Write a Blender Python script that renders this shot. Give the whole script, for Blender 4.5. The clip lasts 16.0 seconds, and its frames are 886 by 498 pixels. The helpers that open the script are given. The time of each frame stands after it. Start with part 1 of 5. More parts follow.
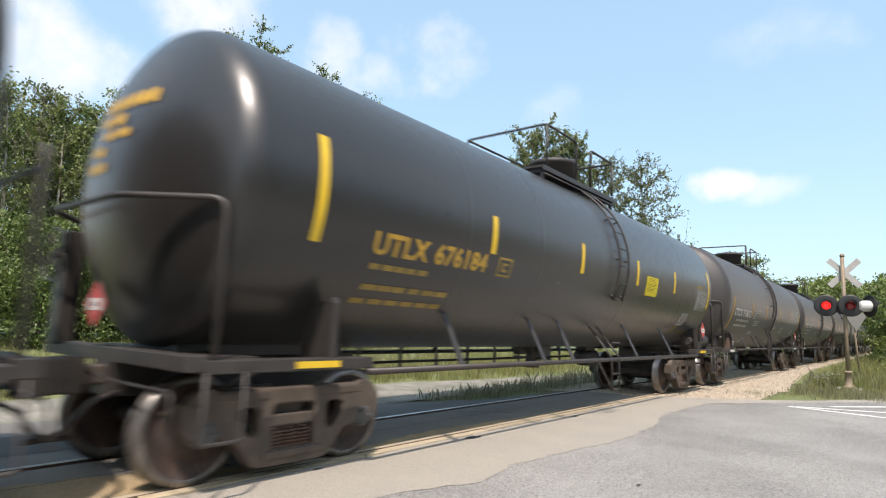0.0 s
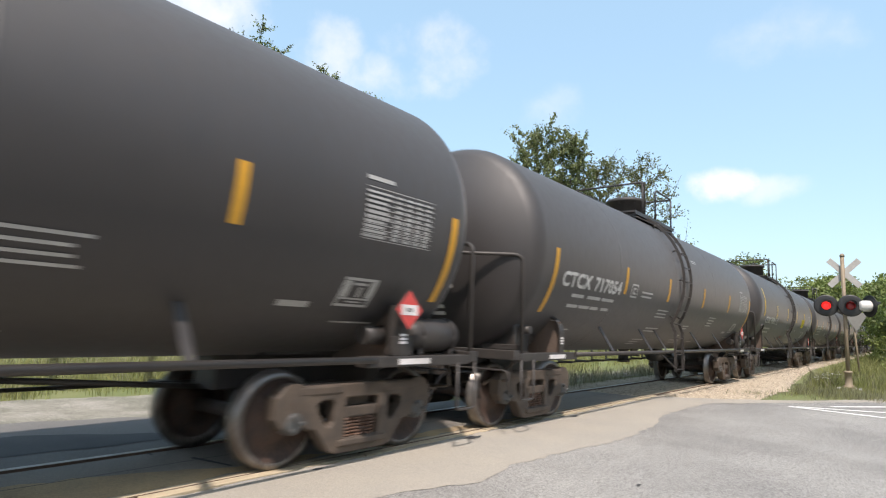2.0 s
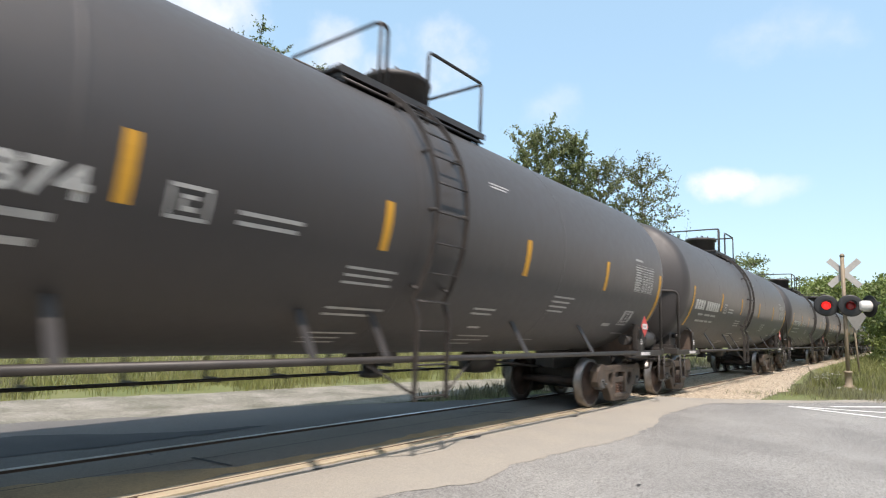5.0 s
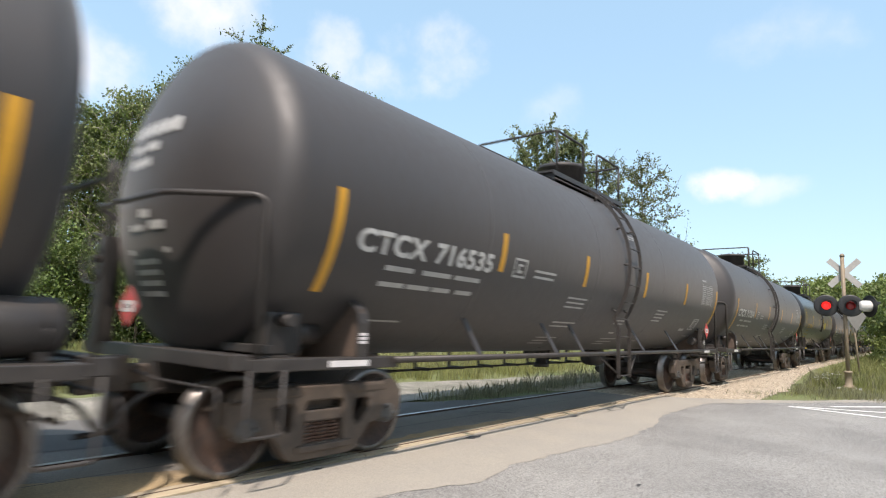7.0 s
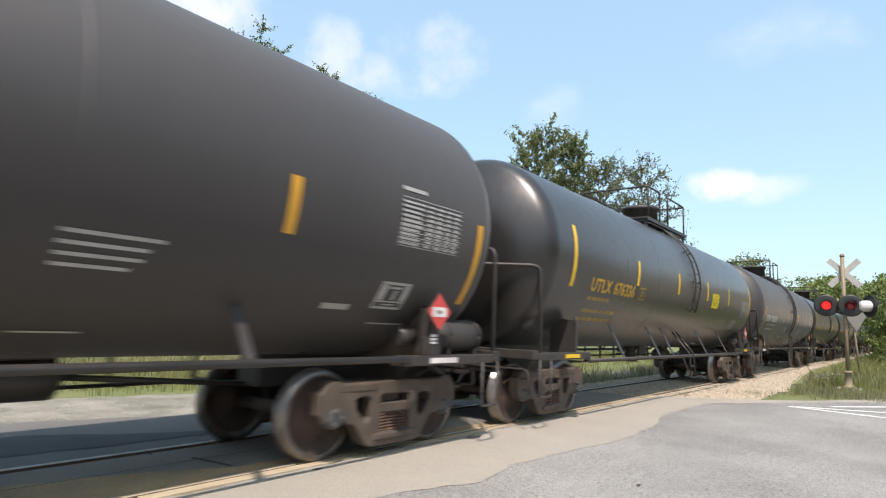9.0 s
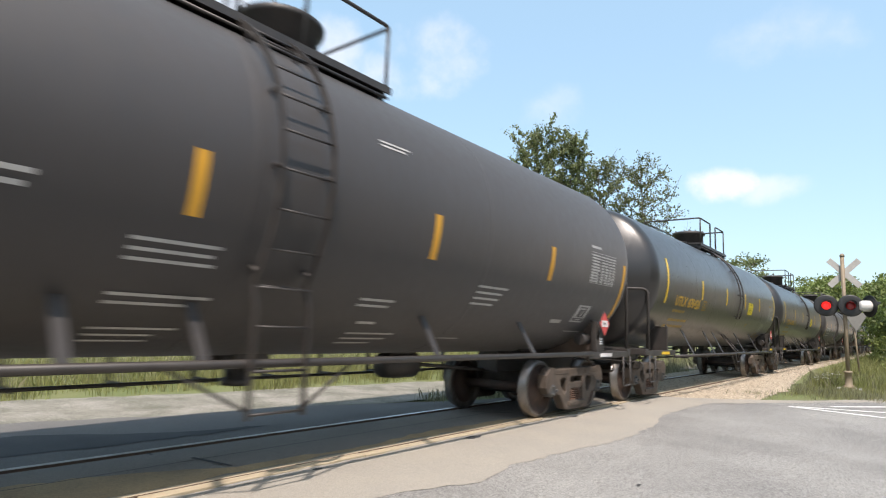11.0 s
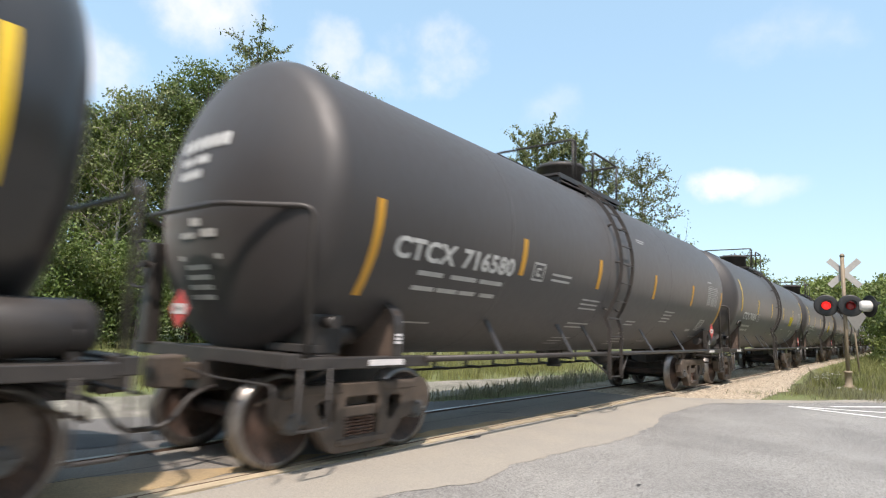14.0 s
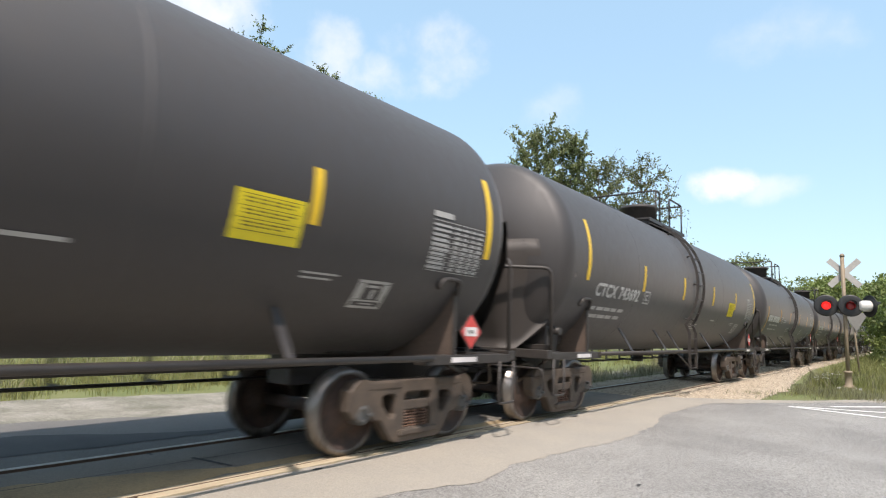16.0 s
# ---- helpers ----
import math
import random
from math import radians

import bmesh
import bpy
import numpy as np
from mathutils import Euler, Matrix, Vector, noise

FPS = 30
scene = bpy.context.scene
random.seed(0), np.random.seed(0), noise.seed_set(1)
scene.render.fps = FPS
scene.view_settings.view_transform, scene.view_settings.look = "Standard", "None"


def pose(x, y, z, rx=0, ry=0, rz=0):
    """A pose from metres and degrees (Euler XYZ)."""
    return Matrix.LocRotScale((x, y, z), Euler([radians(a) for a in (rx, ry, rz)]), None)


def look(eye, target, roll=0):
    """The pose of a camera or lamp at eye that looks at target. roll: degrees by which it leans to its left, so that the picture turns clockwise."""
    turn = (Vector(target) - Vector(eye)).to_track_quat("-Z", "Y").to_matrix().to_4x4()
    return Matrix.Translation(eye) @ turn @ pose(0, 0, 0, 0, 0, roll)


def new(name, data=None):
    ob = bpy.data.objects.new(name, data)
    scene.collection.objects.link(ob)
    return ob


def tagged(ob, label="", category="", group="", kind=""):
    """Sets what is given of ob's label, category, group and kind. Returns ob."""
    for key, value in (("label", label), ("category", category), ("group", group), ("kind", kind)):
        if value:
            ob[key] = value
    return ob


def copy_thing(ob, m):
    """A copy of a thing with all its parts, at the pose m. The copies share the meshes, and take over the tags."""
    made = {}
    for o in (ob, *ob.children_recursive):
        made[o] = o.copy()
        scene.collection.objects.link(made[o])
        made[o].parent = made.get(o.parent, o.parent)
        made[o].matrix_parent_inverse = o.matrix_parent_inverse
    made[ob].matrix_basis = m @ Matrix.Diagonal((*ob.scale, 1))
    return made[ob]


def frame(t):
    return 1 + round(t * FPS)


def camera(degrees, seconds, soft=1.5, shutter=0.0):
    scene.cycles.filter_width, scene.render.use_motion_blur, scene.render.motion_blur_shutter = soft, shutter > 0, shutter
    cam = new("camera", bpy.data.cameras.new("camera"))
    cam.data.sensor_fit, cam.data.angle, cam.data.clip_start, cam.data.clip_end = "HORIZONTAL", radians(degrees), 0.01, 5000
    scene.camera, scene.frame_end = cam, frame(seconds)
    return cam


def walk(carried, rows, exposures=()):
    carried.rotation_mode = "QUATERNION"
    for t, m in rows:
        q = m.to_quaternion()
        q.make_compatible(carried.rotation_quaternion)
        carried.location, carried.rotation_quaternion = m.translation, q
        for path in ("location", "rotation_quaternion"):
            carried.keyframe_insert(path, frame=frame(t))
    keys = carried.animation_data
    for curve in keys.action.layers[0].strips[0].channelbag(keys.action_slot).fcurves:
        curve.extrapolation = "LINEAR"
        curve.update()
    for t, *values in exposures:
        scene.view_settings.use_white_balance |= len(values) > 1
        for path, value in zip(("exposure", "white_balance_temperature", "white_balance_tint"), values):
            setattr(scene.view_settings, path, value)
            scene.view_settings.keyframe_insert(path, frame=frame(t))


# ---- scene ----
# ---- camera ----
EYE = Vector((0.0, 0.0, 1.4125))
YAW, PITCH, ROLL, FOV = 38.628, 7.678, 2.201, 74.793
TX = -5.6426          # centre line of the track, which runs along y
SPEED = 13.7846       # metres a second, towards -y
CAR = 16.1524          # length over couplers
START = 9.909         # centre of the first seen car at 0 s

cam = camera(FOV, 16.0, soft=1.15, shutter=0.2)
ahead = Vector((-math.sin(radians(YAW)) * math.cos(radians(PITCH)), math.cos(radians(YAW)) * math.cos(radians(PITCH)), math.sin(radians(PITCH))))
STAND = look(EYE, EYE + ahead, ROLL)
walk(cam, [(0.0, STAND), (16.0, STAND)])

# ---- world, sun ----
SUN_EL, SUN_AZ = 60.0, 140.0     # azimuth clockwise from +y
world = bpy.data.worlds.new("sky")
scene.world = world
world.use_nodes = True
wn, wl = world.node_tree.nodes, world.node_tree.links
wn.clear()
sky = wn.new("ShaderNodeTexSky")
sky.sky_type, sky.sun_disc = "NISHITA", False
sky.sun_elevation, sky.sun_rotation = radians(SUN_EL), radians(SUN_AZ)
sky.air_density, sky.dust_density, sky.ozone_density = 1.0, 2.2, 2.5
coord = wn.new("ShaderNodeTexCoord")
puff = wn.new("ShaderNodeTexNoise")
puff.inputs["Scale"].default_value, puff.inputs["Detail"].default_value, puff.inputs["Roughness"].default_value = 7.0, 9.0, 0.58
wl.new(coord.outputs["Generated"], puff.inputs["Vector"])


def cloud(az, el, width, height, soft, dense):
    """A soft patch of cloud in the sky dome: a direction and its half extents in degrees."""
    a, e = radians(az), radians(el)
    d = Vector((-math.sin(a) * math.cos(e), math.cos(a) * math.cos(e), math.sin(e)))
    side = Vector((math.cos(a), math.sin(a), 0))
    up = side.cross(d)
    out = None
    for axis, half in ((side, width), (up, height)):
        dot = wn.new("ShaderNodeVectorMath")
        dot.operation = "DOT_PRODUCT"
        wl.new(coord.outputs["Generated"], dot.inputs[0])
        dot.inputs[1].default_value = axis
        off = wn.new("ShaderNodeMath")
        off.operation = "MULTIPLY_ADD"
        wl.new(dot.outputs["Value"], off.inputs[0])
        off.inputs[1].default_value = 1 / math.sin(radians(half))
        off.inputs[2].default_value = -axis.dot(d) / math.sin(radians(half))
        sq = wn.new("ShaderNodeMath")
        sq.operation = "MULTIPLY"
        wl.new(off.outputs[0], sq.inputs[0]), wl.new(off.outputs[0], sq.inputs[1])
        if out is None:
            out = sq
        else:
            add = wn.new("ShaderNodeMath")
            add.operation = "ADD"
            wl.new(out.outputs[0], add.inputs[0]), wl.new(sq.outputs[0], add.inputs[1])
            out = add
    # noise-eaten edge: soft * (1 - r2) + (noise - 0.5) * 2
    r2 = wn.new("ShaderNodeMath")
    r2.operation = "MULTIPLY_ADD"
    wl.new(out.outputs[0], r2.inputs[0])
    r2.inputs[1].default_value, r2.inputs[2].default_value = -1.0, 1.0
    mix = wn.new("ShaderNodeMath")
    mix.operation = "MULTIPLY_ADD"
    wl.new(puff.outputs["Fac"], mix.inputs[0])
    mix.inputs[1].default_value = 4.4
    wl.new(r2.outputs[0], mix.inputs[2])
    ramp = wn.new("ShaderNodeMapRange")
    ramp.interpolation_type = "SMOOTHSTEP"
    wl.new(mix.outputs[0], ramp.inputs["Value"])
    ramp.inputs["From Min"].default_value, ramp.inputs["From Max"].default_value = 2.15, 2.15 + soft
    ramp.inputs["To Max"].default_value = min(1.22 * dense, 0.95)
    return ramp.outputs["Result"]


CLOUDS = [(76, 20.5, 9, 4.6, 1.9, 0.62), (62, 26.6, 6.5, 4.4, 1.9, 0.66), (51.6, 25.6, 3.8, 3.4, 1.7, 0.5), (40, 26.2, 5.6, 4.4, 1.9, 0.55), (43.5, 23.8, 6.5, 2.6, 1.8, 0.55), (28.2, 21.6, 3.2, 2.6, 2.2, 0.34),
          (12.9, 13.5, 3.6, 1.9, 1.2, 0.82), (9.4, 12.9, 4.2, 1.5, 2.0, 0.5), (8.2, 25.4, 5.4, 3.2, 2.3, 0.45), (120, 35, 20, 8, 1.8, 0.6), (190, 30, 25, 9, 1.8, 0.6), (260, 40, 22, 9, 1.8, 0.6), (320, 30, 18, 7, 1.8, 0.6)]
total = None
for c in CLOUDS:
    one = cloud(*c)
    if total is None:
        total = one
    else:
        mx = wn.new("ShaderNodeMath")
        mx.operation = "MAXIMUM"
        wl.new(total, mx.inputs[0]), wl.new(one, mx.inputs[1])
        total = mx.outputs[0]
dim = wn.new("ShaderNodeMath")
dim.operation = "MULTIPLY"
dim.inputs[1].default_value = 1.0
wl.new(total, dim.inputs[0])
blend = wn.new("ShaderNodeMix")
blend.data_type = "RGBA"
wl.new(dim.outputs[0], blend.inputs["Factor"])
tint = wn.new("ShaderNodeMix")
tint.data_type, tint.blend_type = "RGBA", "MULTIPLY"
tint.inputs["Factor"].default_value = 1.0
wl.new(sky.outputs["Color"], tint.inputs["A"])
tint.inputs["B"].default_value = (1.50, 1.48, 1.34, 1)
even = wn.new("ShaderNodeMix")
even.data_type = "RGBA"
even.inputs["Factor"].default_value = 0.55
wl.new(tint.outputs["Result"], even.inputs["A"])
even.inputs["B"].default_value = (2.12, 3.62, 4.58, 1)
wl.new(even.outputs["Result"], blend.inputs["A"])
blend.inputs["B"].default_value = (5.05, 5.15, 5.35, 1)
back = wn.new("ShaderNodeBackground")
back.inputs["Strength"].default_value = 0.15
wl.new(blend.outputs["Result"], back.inputs["Color"])
wo = wn.new("ShaderNodeOutputWorld")
wl.new(back.outputs[0], wo.inputs["Surface"])

lamp = bpy.data.lights.new("sun", "SUN")
lamp.energy, lamp.angle, lamp.color = 3.4, radians(0.6), (1.0, 0.95, 0.87)
sun = new("sun", lamp)
sun_way = Vector((math.sin(radians(SUN_AZ)) * math.cos(radians(SUN_EL)), math.cos(radians(SUN_AZ)) * math.cos(radians(SUN_EL)), math.sin(radians(SUN_EL))))
sun.matrix_world = look(sun_way * 50, (0, 0, 0))
scene.view_settings.exposure = 0.62
scene.view_settings.use_white_balance = True
scene.view_settings.white_balance_temperature, scene.view_settings.white_balance_tint = 6800, 17


# ---- materials ----
def mat(name, color, rough=0.6, metal=0.0, second=None, scale=3.0, fine=40.0, amount=0.5, bump=0.0, coat=0.0, emit=None, per_piece=0.0, stretch=(1, 1, 1), contrast=0.25, speck=0.0):
    """A surface that varies between two colours at a broad and a fine scale, with fine relief."""
    m = bpy.data.materials.new(name)
    m.use_nodes = True
    n, l = m.node_tree.nodes, m.node_tree.links
    b = n["Principled BSDF"]
    b.inputs["Roughness"].default_value, b.inputs["Metallic"].default_value = rough, metal
    b.inputs["Coat Weight"].default_value = coat
    second = second or tuple(c * 0.7 for c in color)
    tc = n.new("ShaderNodeTexCoord")
    mp = n.new("ShaderNodeMapping")
    mp.inputs["Scale"].default_value = stretch
    l.new(tc.outputs["Object"], mp.inputs["Vector"])
    big, small = n.new("ShaderNodeTexNoise"), n.new("ShaderNodeTexNoise")
    for tex, s, d in ((big, scale, 6.0), (small, fine, 4.0)):
        l.new(mp.outputs["Vector"], tex.inputs["Vector"])
        tex.inputs["Scale"].default_value, tex.inputs["Detail"].default_value = s, d
    sum_ = n.new("ShaderNodeMath")
    sum_.operation = "MULTIPLY_ADD"
    l.new(small.outputs["Fac"], sum_.inputs[0])
    sum_.inputs[1].default_value = 0.5
    l.new(big.outputs["Fac"], sum_.inputs[2])
    rng = n.new("ShaderNodeMapRange")
    l.new(sum_.outputs[0], rng.inputs["Value"])
    rng.inputs["From Min"].default_value, rng.inputs["From Max"].default_value = 0.75 - contrast, 0.75 + contrast
    rng.inputs["To Max"].default_value = amount * 2 if amount <= 0.5 else 1.0
    mix = n.new("ShaderNodeMix")
    mix.data_type = "RGBA"
    l.new(rng.outputs["Result"], mix.inputs["Factor"])
    mix.inputs["A"].default_value, mix.inputs["B"].default_value = (*color, 1), (*second, 1)
    out = mix.outputs["Result"]
    if per_piece:
        info, geo = n.new("ShaderNodeObjectInfo"), n.new("ShaderNodeNewGeometry")
        add = n.new("ShaderNodeMath")
        l.new(info.outputs["Random"], add.inputs[0]), l.new(geo.outputs["Random Per Island"], add.inputs[1])
        fr = n.new("ShaderNodeMath")
        fr.operation = "FRACT"
        l.new(add.outputs[0], fr.inputs[0])
        mr = n.new("ShaderNodeMapRange")
        l.new(fr.outputs[0], mr.inputs["Value"])
        mr.inputs["To Min"].default_value, mr.inputs["To Max"].default_value = 1 - per_piece, 1 + per_piece
        hsv = n.new("ShaderNodeHueSaturation")
        l.new(mr.outputs["Result"], hsv.inputs["Value"])
        l.new(out, hsv.inputs["Color"])
        out = hsv.outputs["Color"]
    if speck:
        vor = n.new("ShaderNodeTexVoronoi")
        vor.inputs["Scale"].default_value = 115.0
        l.new(mp.outputs["Vector"], vor.inputs["Vector"])
        sep = n.new("ShaderNodeSeparateColor")
        l.new(vor.outputs["Color"], sep.inputs["Color"])
        mr = n.new("ShaderNodeMapRange")
        l.new(sep.outputs["Red"], mr.inputs["Value"])
        mr.inputs["To Min"].default_value, mr.inputs["To Max"].default_value = 1 - speck, 1 + speck
        hs = n.new("ShaderNodeHueSaturation")
        l.new(mr.outputs["Result"], hs.inputs["Value"])
        l.new(out, hs.inputs["Color"])
        out = hs.outputs["Color"]
    l.new(out, b.inputs["Base Color"])
    rr = n.new("ShaderNodeMapRange")
    l.new(small.outputs["Fac"], rr.inputs["Value"])
    rr.inputs["To Min"].default_value, rr.inputs["To Max"].default_value = max(rough - 0.12, 0.03), min(rough + 0.12, 1)
    l.new(rr.outputs["Result"], b.inputs["Roughness"])
    if bump:
        bp = n.new("ShaderNodeBump")
        bp.inputs["Distance"].default_value, bp.inputs["Strength"].default_value = bump, 0.8
        l.new(small.outputs["Fac"], bp.inputs["Height"])
        l.new(bp.outputs["Normal"], b.inputs["Normal"])
    if emit:
        b.inputs["Emission Color"].default_value, b.inputs["Emission Strength"].default_value = (*emit[0], 1), emit[1]
    return m


def leaf_mat(name, color, second):
    """Leaves: matt, slightly see-through, each one a little different."""
    m = mat(name, color, 0.55, 0, second, 0.35, 6.0, 0.5, per_piece=0.45)
    n, l = m.node_tree.nodes, m.node_tree.links
    b = n["Principled BSDF"]
    tr = n.new("ShaderNodeBsdfTranslucent")
    l.new(b.inputs["Base Color"].links[0].from_socket, tr.inputs["Color"])
    mx = n.new("ShaderNodeMixShader")
    mx.inputs["Fac"].default_value = 0.35
    l.new(b.outputs[0], mx.inputs[1]), l.new(tr.outputs[0], mx.inputs[2])
    l.new(mx.outputs[0], n["Material Output"].inputs["Surface"])
    return m


LAMP_WHITE = mat("lamp_housing_paint", (0.66, 0.65, 0.62), 0.5)
TANK_GREY = mat("dusty_black_paint", (0.0195, 0.0166, 0.0163), 0.57, 0, (0.0290, 0.0240, 0.0226), 0.6, 14.0, 0.5, 0.0006, stretch=(1, 1, 0.25))
TANK_GLOSS = mat("glossy_black_paint", (0.0125, 0.0118, 0.0116), 0.33, 0, (0.0185, 0.0165, 0.0150), 0.6, 14.0, 0.5, 0.0004, stretch=(1, 1, 0.25))
for paint, dust in ((TANK_GREY, 0.15), (TANK_GLOSS, 0.09)):
    paint.node_tree.nodes["Principled BSDF"].inputs["Specular IOR Level"].default_value = 0.75
    paint.node_tree.nodes["Principled BSDF"].inputs["Sheen Weight"].default_value = dust
    paint.node_tree.nodes["Principled BSDF"].inputs["Sheen Roughness"].default_value = 0.5
    paint.node_tree.nodes["Principled BSDF"].inputs["Sheen Tint"].default_value = (1.0, 0.93, 0.87, 1)
BLACK_STEEL = mat("black_steel", (0.030, 0.026, 0.0245), 0.5, 0, (0.055, 0.047, 0.041), 4.0, 40.0, 0.45, 0.001)
GRIMY_STEEL = mat("grimy_steel", (0.056, 0.045, 0.038), 0.7, 0, (0.118, 0.088, 0.066), 5.0, 50.0, 0.5, 0.003)
RUST = mat("rusty_steel", (0.17, 0.085, 0.05), 0.8, 0, (0.07, 0.05, 0.042), 6.0, 50.0, 0.5, 0.003)
WHEEL_RUST = mat("rusty_wheel_plate", (0.085, 0.048, 0.034), 0.75, 0, (0.036, 0.029, 0.026), 5.0, 40.0, 0.5, 0.002)
WHEEL_RIM = mat("worn_wheel_tread", (0.30, 0.28, 0.26), 0.34, 0.75, (0.07, 0.055, 0.048), 6.0, 60.0, 0.4)
RAIL_TOP = mat("polished_rail", (0.62, 0.61, 0.60), 0.38, 1.0, (0.28, 0.26, 0.25), 4.0, 60.0, 0.4)
RAIL_SIDE = mat("rusted_rail", (0.15, 0.09, 0.06), 0.8, 0, (0.09, 0.06, 0.045), 4.0, 50.0, 0.5)
CAP_BLUE = mat("bearing_cap_paint", (0.085, 0.10, 0.11), 0.55, 0, (0.07, 0.058, 0.048), 8.0, 50.0, 0.5)
YELLOW = mat("yellow_reflector", (0.80, 0.52, 0.03), 0.4, 0, (0.68, 0.44, 0.03), 4.0, 60.0, 0.4)
AMBER = mat("amber_reflector", (0.66, 0.33, 0.03), 0.45, 0, (0.52, 0.27, 0.03), 4.0, 60.0, 0.4)
YELLOW_PAINT = mat("yellow_lettering_paint", (0.66, 0.38, 0.04), 0.5, 0, (0.42, 0.26, 0.05), 5.0, 60.0, 0.4)
YELLOW_SIGN = mat("yellow_panel", (0.78, 0.62, 0.02), 0.45, 0, (0.66, 0.52, 0.02), 5.0, 60.0, 0.4)
WHITE_PAINT = mat("white_lettering_paint", (0.62, 0.61, 0.58), 0.5, 0, (0.40, 0.39, 0.37), 5.0, 60.0, 0.4)
GREY_PAINT = mat("greyed_lettering_paint", (0.48, 0.47, 0.445), 0.6, 0, (0.30, 0.29, 0.275), 5.0, 60.0, 0.4)
FADED_YELLOW = mat("faded_yellow_paint", (0.40, 0.265, 0.055), 0.6, 0, (0.22, 0.15, 0.045), 5.0, 60.0, 0.4)
PLACARD_RED = mat("placard_red", (0.60, 0.075, 0.065), 0.45, 0, (0.5, 0.06, 0.055), 5.0, 60.0, 0.4)
PLACARD_WHITE = mat("placard_white", (0.78, 0.74, 0.72), 0.5)
FINE_PRINT = mat("fine_dark_print", (0.22, 0.17, 0.02), 0.6)
RED_CHALK = mat("red_marking", (0.24, 0.03, 0.035), 0.6)
ASPHALT = mat("worn_asphalt", (0.19, 0.182, 0.17), 0.9, 0, (0.27, 0.26, 0.24), 0.5, 45.0, 0.5, 0.010, contrast=0.15, speck=0.55)
ASPHALT_DARK = mat("dark_asphalt", (0.118, 0.112, 0.105), 0.9, 0, (0.15, 0.143, 0.133), 0.8, 50.0, 0.5, 0.006, speck=0.25)
SAND = mat("sandy_dust", (0.33, 0.297, 0.247), 0.95, 0, (0.285, 0.263, 0.228), 0.8, 45.0, 0.5, 0.006, contrast=0.2, speck=0.14)
GRAVEL = mat("pale_gravel", (0.29, 0.265, 0.225), 0.95, 0, (0.14, 0.135, 0.10), 1.4, 20.0, 0.5, 0.02, contrast=0.18, speck=0.35)
DIRT = mat("ochre_dirt", (0.40, 0.29, 0.155), 0.95, 0, (0.22, 0.17, 0.11), 1.5, 40.0, 0.5, 0.006, speck=0.15)
CROSSING = mat("dusty_crossing_asphalt", (0.17, 0.157, 0.14), 0.92, 0, (0.225, 0.204, 0.175), 0.9, 45.0, 0.5, 0.006, speck=0.22)
TAR = mat("tar", (0.038, 0.038, 0.04), 0.85, 0, (0.06, 0.06, 0.06), 2.0, 40.0, 0.5, 0.004)
# near rail: warm sunlight on the dusty head is put into this tan
RAIL_SUNLIT = mat("dusty_rail_head", (0.46, 0.385, 0.28), 0.6, 0.1, (0.36, 0.28, 0.19), 3.0, 60.0, 0.5)
BALLAST_DUST = mat("sandy_ballast", (0.43, 0.355, 0.26), 0.95, 0, (0.31, 0.255, 0.185), 1.2, 30.0, 0.5, 0.02)
STONE = mat("ballast_stone", (0.44, 0.375, 0.285), 0.9, 0, (0.28, 0.235, 0.185), 6.0, 30.0, 0.5, per_piece=0.35)
TIMBER = mat("weathered_timber", (0.46, 0.375, 0.255), 0.85, 0, (0.30, 0.24, 0.165), 2.0, 30.0, 0.5, 0.004, per_piece=0.15, stretch=(6, 1, 6))
TIE = mat("dark_sleeper", (0.10, 0.08, 0.065), 0.9, 0, (0.17, 0.14, 0.11), 3.0, 30.0, 0.5, 0.004)
ROAD_WHITE = mat("worn_road_paint", (0.80, 0.79, 0.76), 0.8, 0, (0.60, 0.59, 0.56), 2.0, 30.0, 0.5)
CONCRETE = mat("pale_road", (0.36, 0.355, 0.345), 0.9, 0, (0.30, 0.295, 0.285), 1.0, 40.0, 0.5, 0.004)
SOIL_GRASS = mat("grassy_ground", (0.10, 0.135, 0.035), 0.95, 0, (0.17, 0.17, 0.07), 0.4, 12.0, 0.5, 0.03)
BLADES = leaf_mat("grass_blades", (0.18, 0.205, 0.06), (0.30, 0.28, 0.12))
DRY_BLADES = leaf_mat("dry_grass", (0.31, 0.28, 0.18), (0.19, 0.20, 0.105))
LEAF_A = leaf_mat("leaves", (0.15, 0.195, 0.05), (0.095, 0.145, 0.036))
LEAF_B = leaf_mat("dark_leaves", (0.135, 0.175, 0.062), (0.185, 0.205, 0.088))
LEAF_C = leaf_mat("olive_leaves", (0.18, 0.195, 0.085), (0.10, 0.125, 0.05))
LEAF_D = leaf_mat("pale_leaves", (0.21, 0.25, 0.075), (0.14, 0.18, 0.05))
PETAL = mat("white_petals", (0.75, 0.75, 0.70), 0.6)
BARK = mat("bark", (0.16, 0.13, 0.105), 0.9, 0, (0.09, 0.075, 0.06), 3.0, 25.0, 0.5, 0.01, stretch=(1, 1, 0.2))
POLE = mat("weathered_mast_paint", (0.27, 0.21, 0.14), 0.65, 0.1, (0.19, 0.15, 0.105), 3.0, 40.0, 0.5)
SIGN_WHITE = mat("sign_white", (0.40, 0.39, 0.365), 0.5, 0, (0.29, 0.275, 0.25), 3.0, 40.0, 0.4)
SIGN_BACK = mat("bare_sign_metal", (0.24, 0.23, 0.21), 0.6, 0.2, (0.19, 0.18, 0.165), 3.0, 40.0, 0.4)
SIGNAL_BLACK = mat("signal_black", (0.022, 0.022, 0.022), 0.5)
RED_LENS = mat("lit_red_lens", (0.28, 0.01, 0.01), 0.25, emit=((1.0, 0.03, 0.025), 0.75))
DULL_LENS = mat("unlit_red_lens", (0.34, 0.022, 0.022), 0.25)
